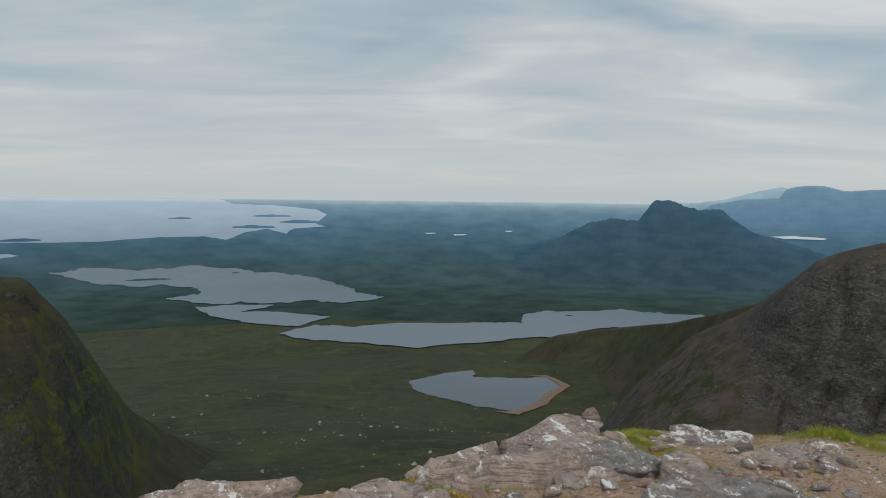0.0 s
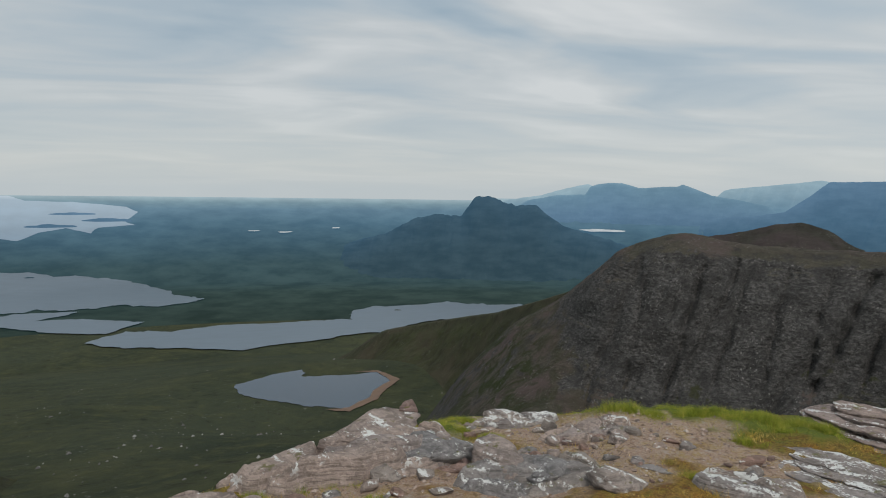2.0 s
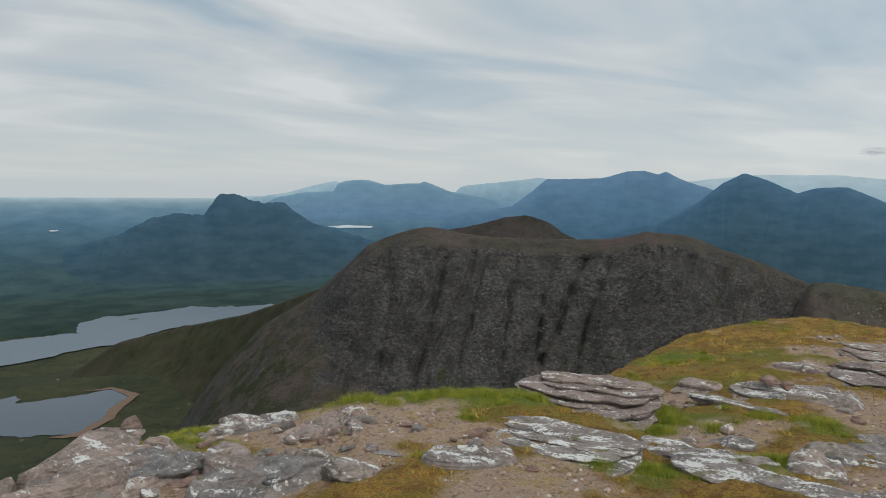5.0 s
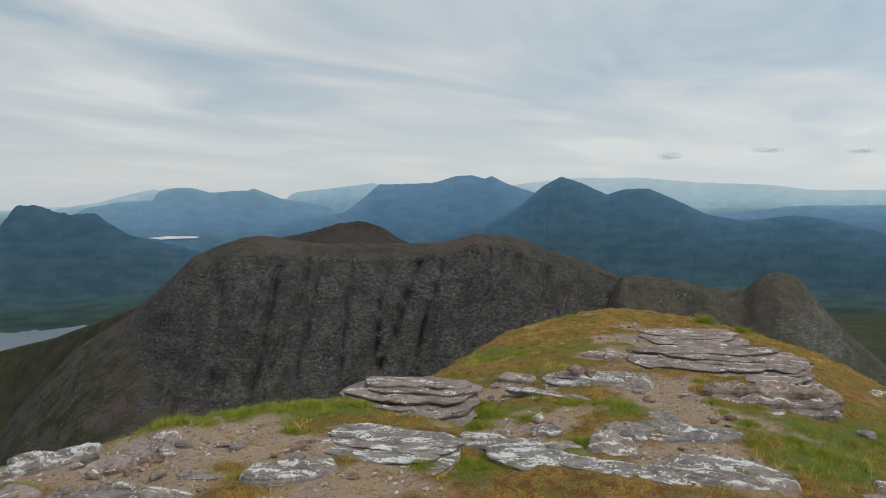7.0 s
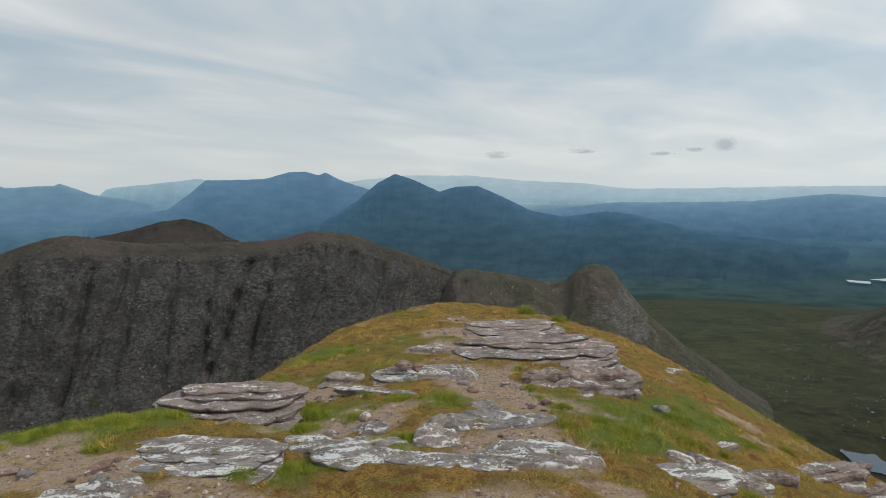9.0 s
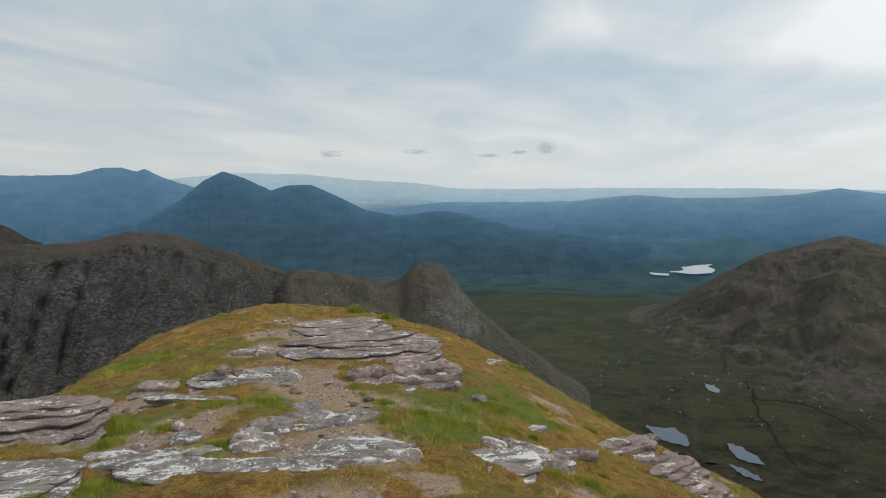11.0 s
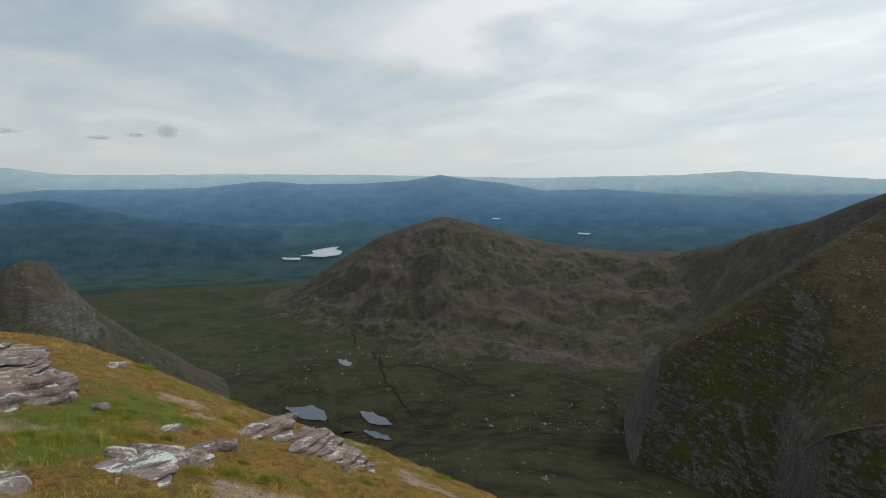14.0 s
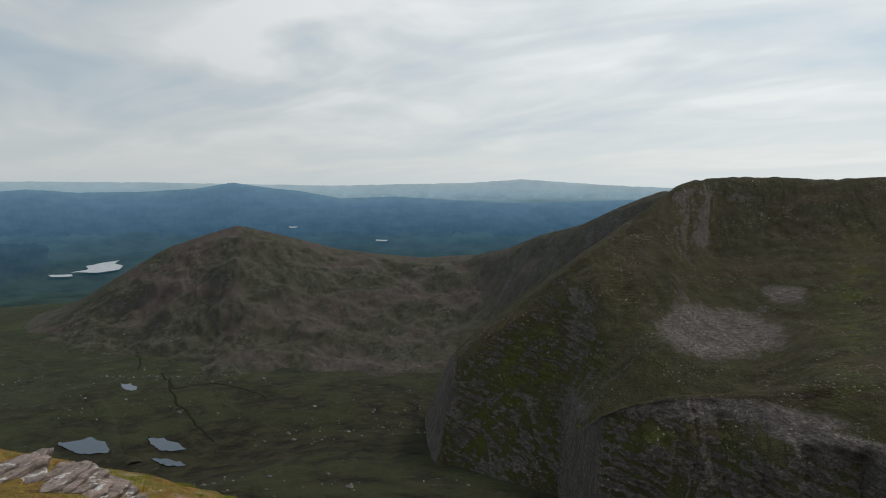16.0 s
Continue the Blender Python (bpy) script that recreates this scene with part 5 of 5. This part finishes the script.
# ---------------------------------------------------------------- grass
def grass_material(name, *stops):
    m, t, b = material(name, 0.7, 0.2)
    isl = t.nodes.new("ShaderNodeNewGeometry").outputs["Random Per Island"]
    big, tuft = noise_at(t, 1.3, 3, 0.6), noise_at(t, 11.0, 3, 0.65)
    v = math_node(t, "ADD", math_node(t, "MULTIPLY", isl, 0.42), math_node(t, "ADD", math_node(t, "MULTIPLY", big, 0.26), math_node(t, "MULTIPLY", ramp(t, tuft, (0.34, 0.0), (0.66, 1.0)), 0.36)))
    link(t, ramp(t, v, *stops), b.inputs["Base Color"])
    return m


def blades(x, y, z, length, lean, width, g, mat, name):
    """Grass blades as thin leaning triangles."""
    n = len(x)
    a, b = g.uniform(0, 2 * np.pi, n), g.uniform(0, 2 * np.pi, n)
    dx, dy = np.cos(a) * width / 2, np.sin(a) * width / 2
    mx, my = np.cos(b) * lean * length, np.sin(b) * lean * length
    v = np.stack([np.stack([x - dx, y - dy, z], -1), np.stack([x + dx, y + dy, z], -1), np.stack([x + mx, y + my, z + length * (1 - 0.3 * lean)], -1)], 1)
    me = bpy.data.meshes.new(name)
    me.vertices.add(3 * n)
    me.vertices.foreach_set("co", v.ravel())
    me.loops.add(3 * n)
    me.loops.foreach_set("vertex_index", np.arange(3 * n))
    me.polygons.add(n)
    me.polygons.foreach_set("loop_start", 3 * np.arange(n))
    me.materials.append(mat)
    me.update(calc_edges=True)
    return new(name, me)


STRAW = ((0.2, (0.26, 0.095, 0.022)), (0.36, (0.40, 0.21, 0.04)), (0.5, (0.36, 0.28, 0.045)), (0.66, (0.56, 0.36, 0.09)), (0.82, (0.74, 0.54, 0.24)))
GREEN = ((0.2, (0.10, 0.135, 0.014)), (0.45, (0.19, 0.235, 0.024)), (0.62, (0.29, 0.30, 0.036)), (0.82, (0.44, 0.38, 0.08)))
DRY_GRASS, GREEN_GRASS = grass_material("dry_grass", *STRAW), grass_material("green_grass", *GREEN)


def turf(green, n, seed, name, label):
    g = np.random.RandomState(seed)
    r = g.uniform(2.9 ** 1.3, 14.5 ** 1.3, n) ** (1 / 1.3)
    a = g.uniform(-30, 116, n)
    x, y = polar(a, r)
    rb = brow(a)[0]
    lush = np.clip(patches(x, y, LUSH) + 0.6 * smooth(0.1, 0.6, fbm(x / 1.1, y / 1.1, 4, 47)), 0, 1)
    cover = turf_cover(x, y)
    want = lush if green else 1 - lush * 0.85
    clump = smooth(-0.25, 0.3, fbm(x / 0.11, y / 0.11, 3, seed + 2))
    keep = (g.uniform(0, 1, n) < (0.10 + 0.90 * cover ** 1.5) * want * (0.04 + 0.96 * clump)) & (r < rb + 2.2)
    x, y, r, clump = x[keep], y[keep], r[keep], clump[keep]
    z = summit_height(x, y) + 0.022 * fbm(x / 0.22, y / 0.22, 4, 48) - 0.005
    m = len(x)
    tall = (0.016 + 0.034 * g.uniform(0, 1, m) ** 2) * (1.2 if green else 1.0) * (0.35 + 0.75 * clump) * (0.75 + 1.1 * smooth(-0.1, 0.5, fbm(x / 0.5, y / 0.5, 3, 55)))
    ob = blades(x, y, z, tall, g.uniform(0.3, 1.2, m), 0.0016 + 0.00042 * r, g, GREEN_GRASS if green else DRY_GRASS, name)
    return tagged(ob, label, "grass", kind="stuff")


turf(False, 1500000, 71, "dry_grass", "short straw coloured mountain grass")
turf(True, 1100000, 72, "green_grass", "short green mountain grass and moss")


def tussocks():
    """Taller tufts, joined."""
    spots = [(2.72, 5.16, 0.13, 0.09), (2.82, 5.05, 0.11, 0.1), (3.3, 4.85, 0.1, 0.12), (3.7, 4.6, 0.1, 0.14), (4.0, 4.35, 0.09, 0.1), (11.0, 4.1, 0.2, 0.13), (10.6, 3.4, 0.16, 0.12), (0.55, 4.45, 0.08, 0.07), (4.75, 3.6, 0.12, 0.14), (4.95, 3.8, 0.11, 0.12), (5.45, 2.75, 0.10, 0.12), (6.0, 1.55, 0.07, 0.14), (5.4, 1.25, 0.07, 0.14), (5.05, 0.35, 0.10, 0.1), (5.2, 0.1, 0.09, 0.1)]
    for k in range(110):
        px, py, r = rnd.choice(LUSH)
        spots.append((px + rnd.gauss(0, r * 0.6), py + rnd.gauss(0, r * 0.6), rnd.uniform(0.05, 0.1), rnd.uniform(0.05, 0.12)))
    for k in range(160):
        a, f = rnd.uniform(-25, 110), rnd.uniform(0.5, 1.0)
        x, y = polar(a, float(brow(a)[0]) * f)
        if float(turf_cover(x, y)) > 0.6:
            spots.append((x, y, rnd.uniform(0.05, 0.1), rnd.uniform(0.05, 0.12)))
    g = np.random.RandomState(77)
    xs, ys, ls = [], [], []
    for x, y, tall, spread in spots:
        n = int(1100 * (spread / 0.1) ** 2)
        dx, dy = g.normal(0, spread * 0.6, n), g.normal(0, spread * 0.6, n)
        xs.append(x + dx)
        ys.append(y + dy)
        ls.append(tall * g.uniform(0.45, 1.1, n) * np.exp(-(dx * dx + dy * dy) / (spread * 1.5) ** 2))
    x, y, l = np.concatenate(xs), np.concatenate(ys), np.concatenate(ls)
    ob = blades(x, y, summit_height(x, y) - 0.01, l, g.uniform(0.1, 0.9, len(x)), np.full(len(x), 0.0028), g, GREEN_GRASS, "tussock_grass")
    return tagged(ob, "green and yellow tussocks of mountain grass", "grass", kind="stuff")


tussocks()


# ---------------------------------------------------------------- boulders strewn over the valley, small low clouds
def strewn():
    g = np.random.RandomState(31)
    n = 2600
    a = np.concatenate([g.uniform(84, 128, 1700), g.uniform(-24, 26, 900)])
    d = np.concatenate([g.uniform(430, 1050, 1700), g.uniform(520, 1500, 900)])
    x, y = polar(a, d)
    keep = fbm(x / 120, y / 120, 4, 33) > g.uniform(-0.3, 0.5, n)
    for ba, bd, br, bz in BASINS:
        bx, by = polar(ba, bd)
        keep &= np.hypot(x - bx, y - by) > br * 0.95
    x, y, a, d = x[keep], y[keep], a[keep], d[keep]
    n = len(x)
    z = low_ground(a, d)
    s = 0.7 + 2.0 * g.uniform(0, 1, n) ** 4
    cube = np.array([(1, 0.3, 0), (0.2, 1, 0.1), (-1, -0.2, 0), (-0.3, -1, 0.1), (0.1, 0.1, 0.9), (0, 0, -0.6)])
    v = cube[None] * (1 + 0.4 * g.uniform(-1, 1, (n, 6, 3))) * s[:, None, None]
    v = v + np.stack([x, y, z + 0.4], -1)[:, None]
    tri = np.array([(0, 1, 4), (1, 2, 4), (2, 3, 4), (3, 0, 4), (1, 0, 5), (2, 1, 5), (3, 2, 5), (0, 3, 5)])
    m, t, b = material("strewn_boulders", 0.95, 0.2)
    isl = t.nodes.new("ShaderNodeNewGeometry").outputs["Random Per Island"]
    link(t, ramp(t, isl, (0.0, (0.09, 0.085, 0.08)), (0.7, (0.17, 0.16, 0.15)), (1.0, (0.30, 0.29, 0.27))), b.inputs["Base Color"])
    ob = new("strewn_boulders", mesh_of("strewn_boulders", v.reshape(-1, 3).tolist(), (tri[None] + 6 * np.arange(n)[:, None, None]).reshape(-1, 3).tolist(), m, False))
    return tagged(ob, "pale boulders strewn over the moor", "boulders", kind="stuff")


strewn()


def cloud_material():
    """Thin vapour, densest at the heart of its cloud."""
    m, t, b = material("cloud_vapour", 1.0, 0.0)
    b.inputs["Base Color"].default_value = (0.7, 0.72, 0.74, 1)
    place = t.nodes.new("ShaderNodeTexCoord").outputs["Object"]
    flat = t.nodes.new("ShaderNodeVectorMath")
    flat.operation = "MULTIPLY"
    flat.inputs[1].default_value = (1, 0, 1)
    link(t, place, flat.inputs[0])
    far = t.nodes.new("ShaderNodeVectorMath")
    far.operation = "LENGTH"
    link(t, flat.outputs[0], far.inputs[0])
    n = node(t, "ShaderNodeTexNoise", Scale=1.6, Detail=4.0, Roughness=0.6)
    link(t, place, n.inputs["Vector"])
    thick = math_node(t, "SUBTRACT", math_node(t, "ADD", 0.65, math_node(t, "MULTIPLY", n.outputs[0], 0.5)), far.outputs["Value"])
    link(t, ramp(t, thick, (0.0, 0.0), (0.55, 0.26)), b.inputs["Alpha"])
    return m


VAPOUR = cloud_material()


def low_cloud(az, el, wide, tall, seed):
    """A small ragged cloud far off."""
    bm = bmesh.new()
    bmesh.ops.create_icosphere(bm, subdivisions=4, radius=1.0)
    for v in bm.verts:
        p = v.co.normalized()
        r = 1 + 0.25 * noise.fractal(p * 1.2 + Vector((seed, 0.2, 0)), 0.7, 2.0, 4)
        v.co = Vector((p.x * r, p.y * r, (p.z if p.z > 0 else p.z * 0.6) * r))
    me = bpy.data.meshes.new("cloud")
    bm.to_mesh(me)
    bm.free()
    me.materials.append(VAPOUR)
    me.polygons.foreach_set("use_smooth", [True] * len(me.polygons))
    ob = new("cloud", me)
    x, y = polar(az, 4400)
    ob.matrix_world = pose(float(x), float(y), 4400 * math.tan(radians(el)), 0, 0, -az) @ Matrix.Diagonal((wide / 2, wide / 4, tall * 0.8, 1))
    return tagged(ob, "small grey cloud low over the hills", "cloud", kind="structure")


for a, e, w, h, k in ((67.1, 3.0, 200, 44, 1), (74.0, 3.25, 230, 30, 2), (80.1, 2.95, 190, 26, 3), (82.6, 3.2, 140, 26, 4), (84.8, 3.5, 170, 70, 5)):
    low_cloud(a, e, w, h, k)
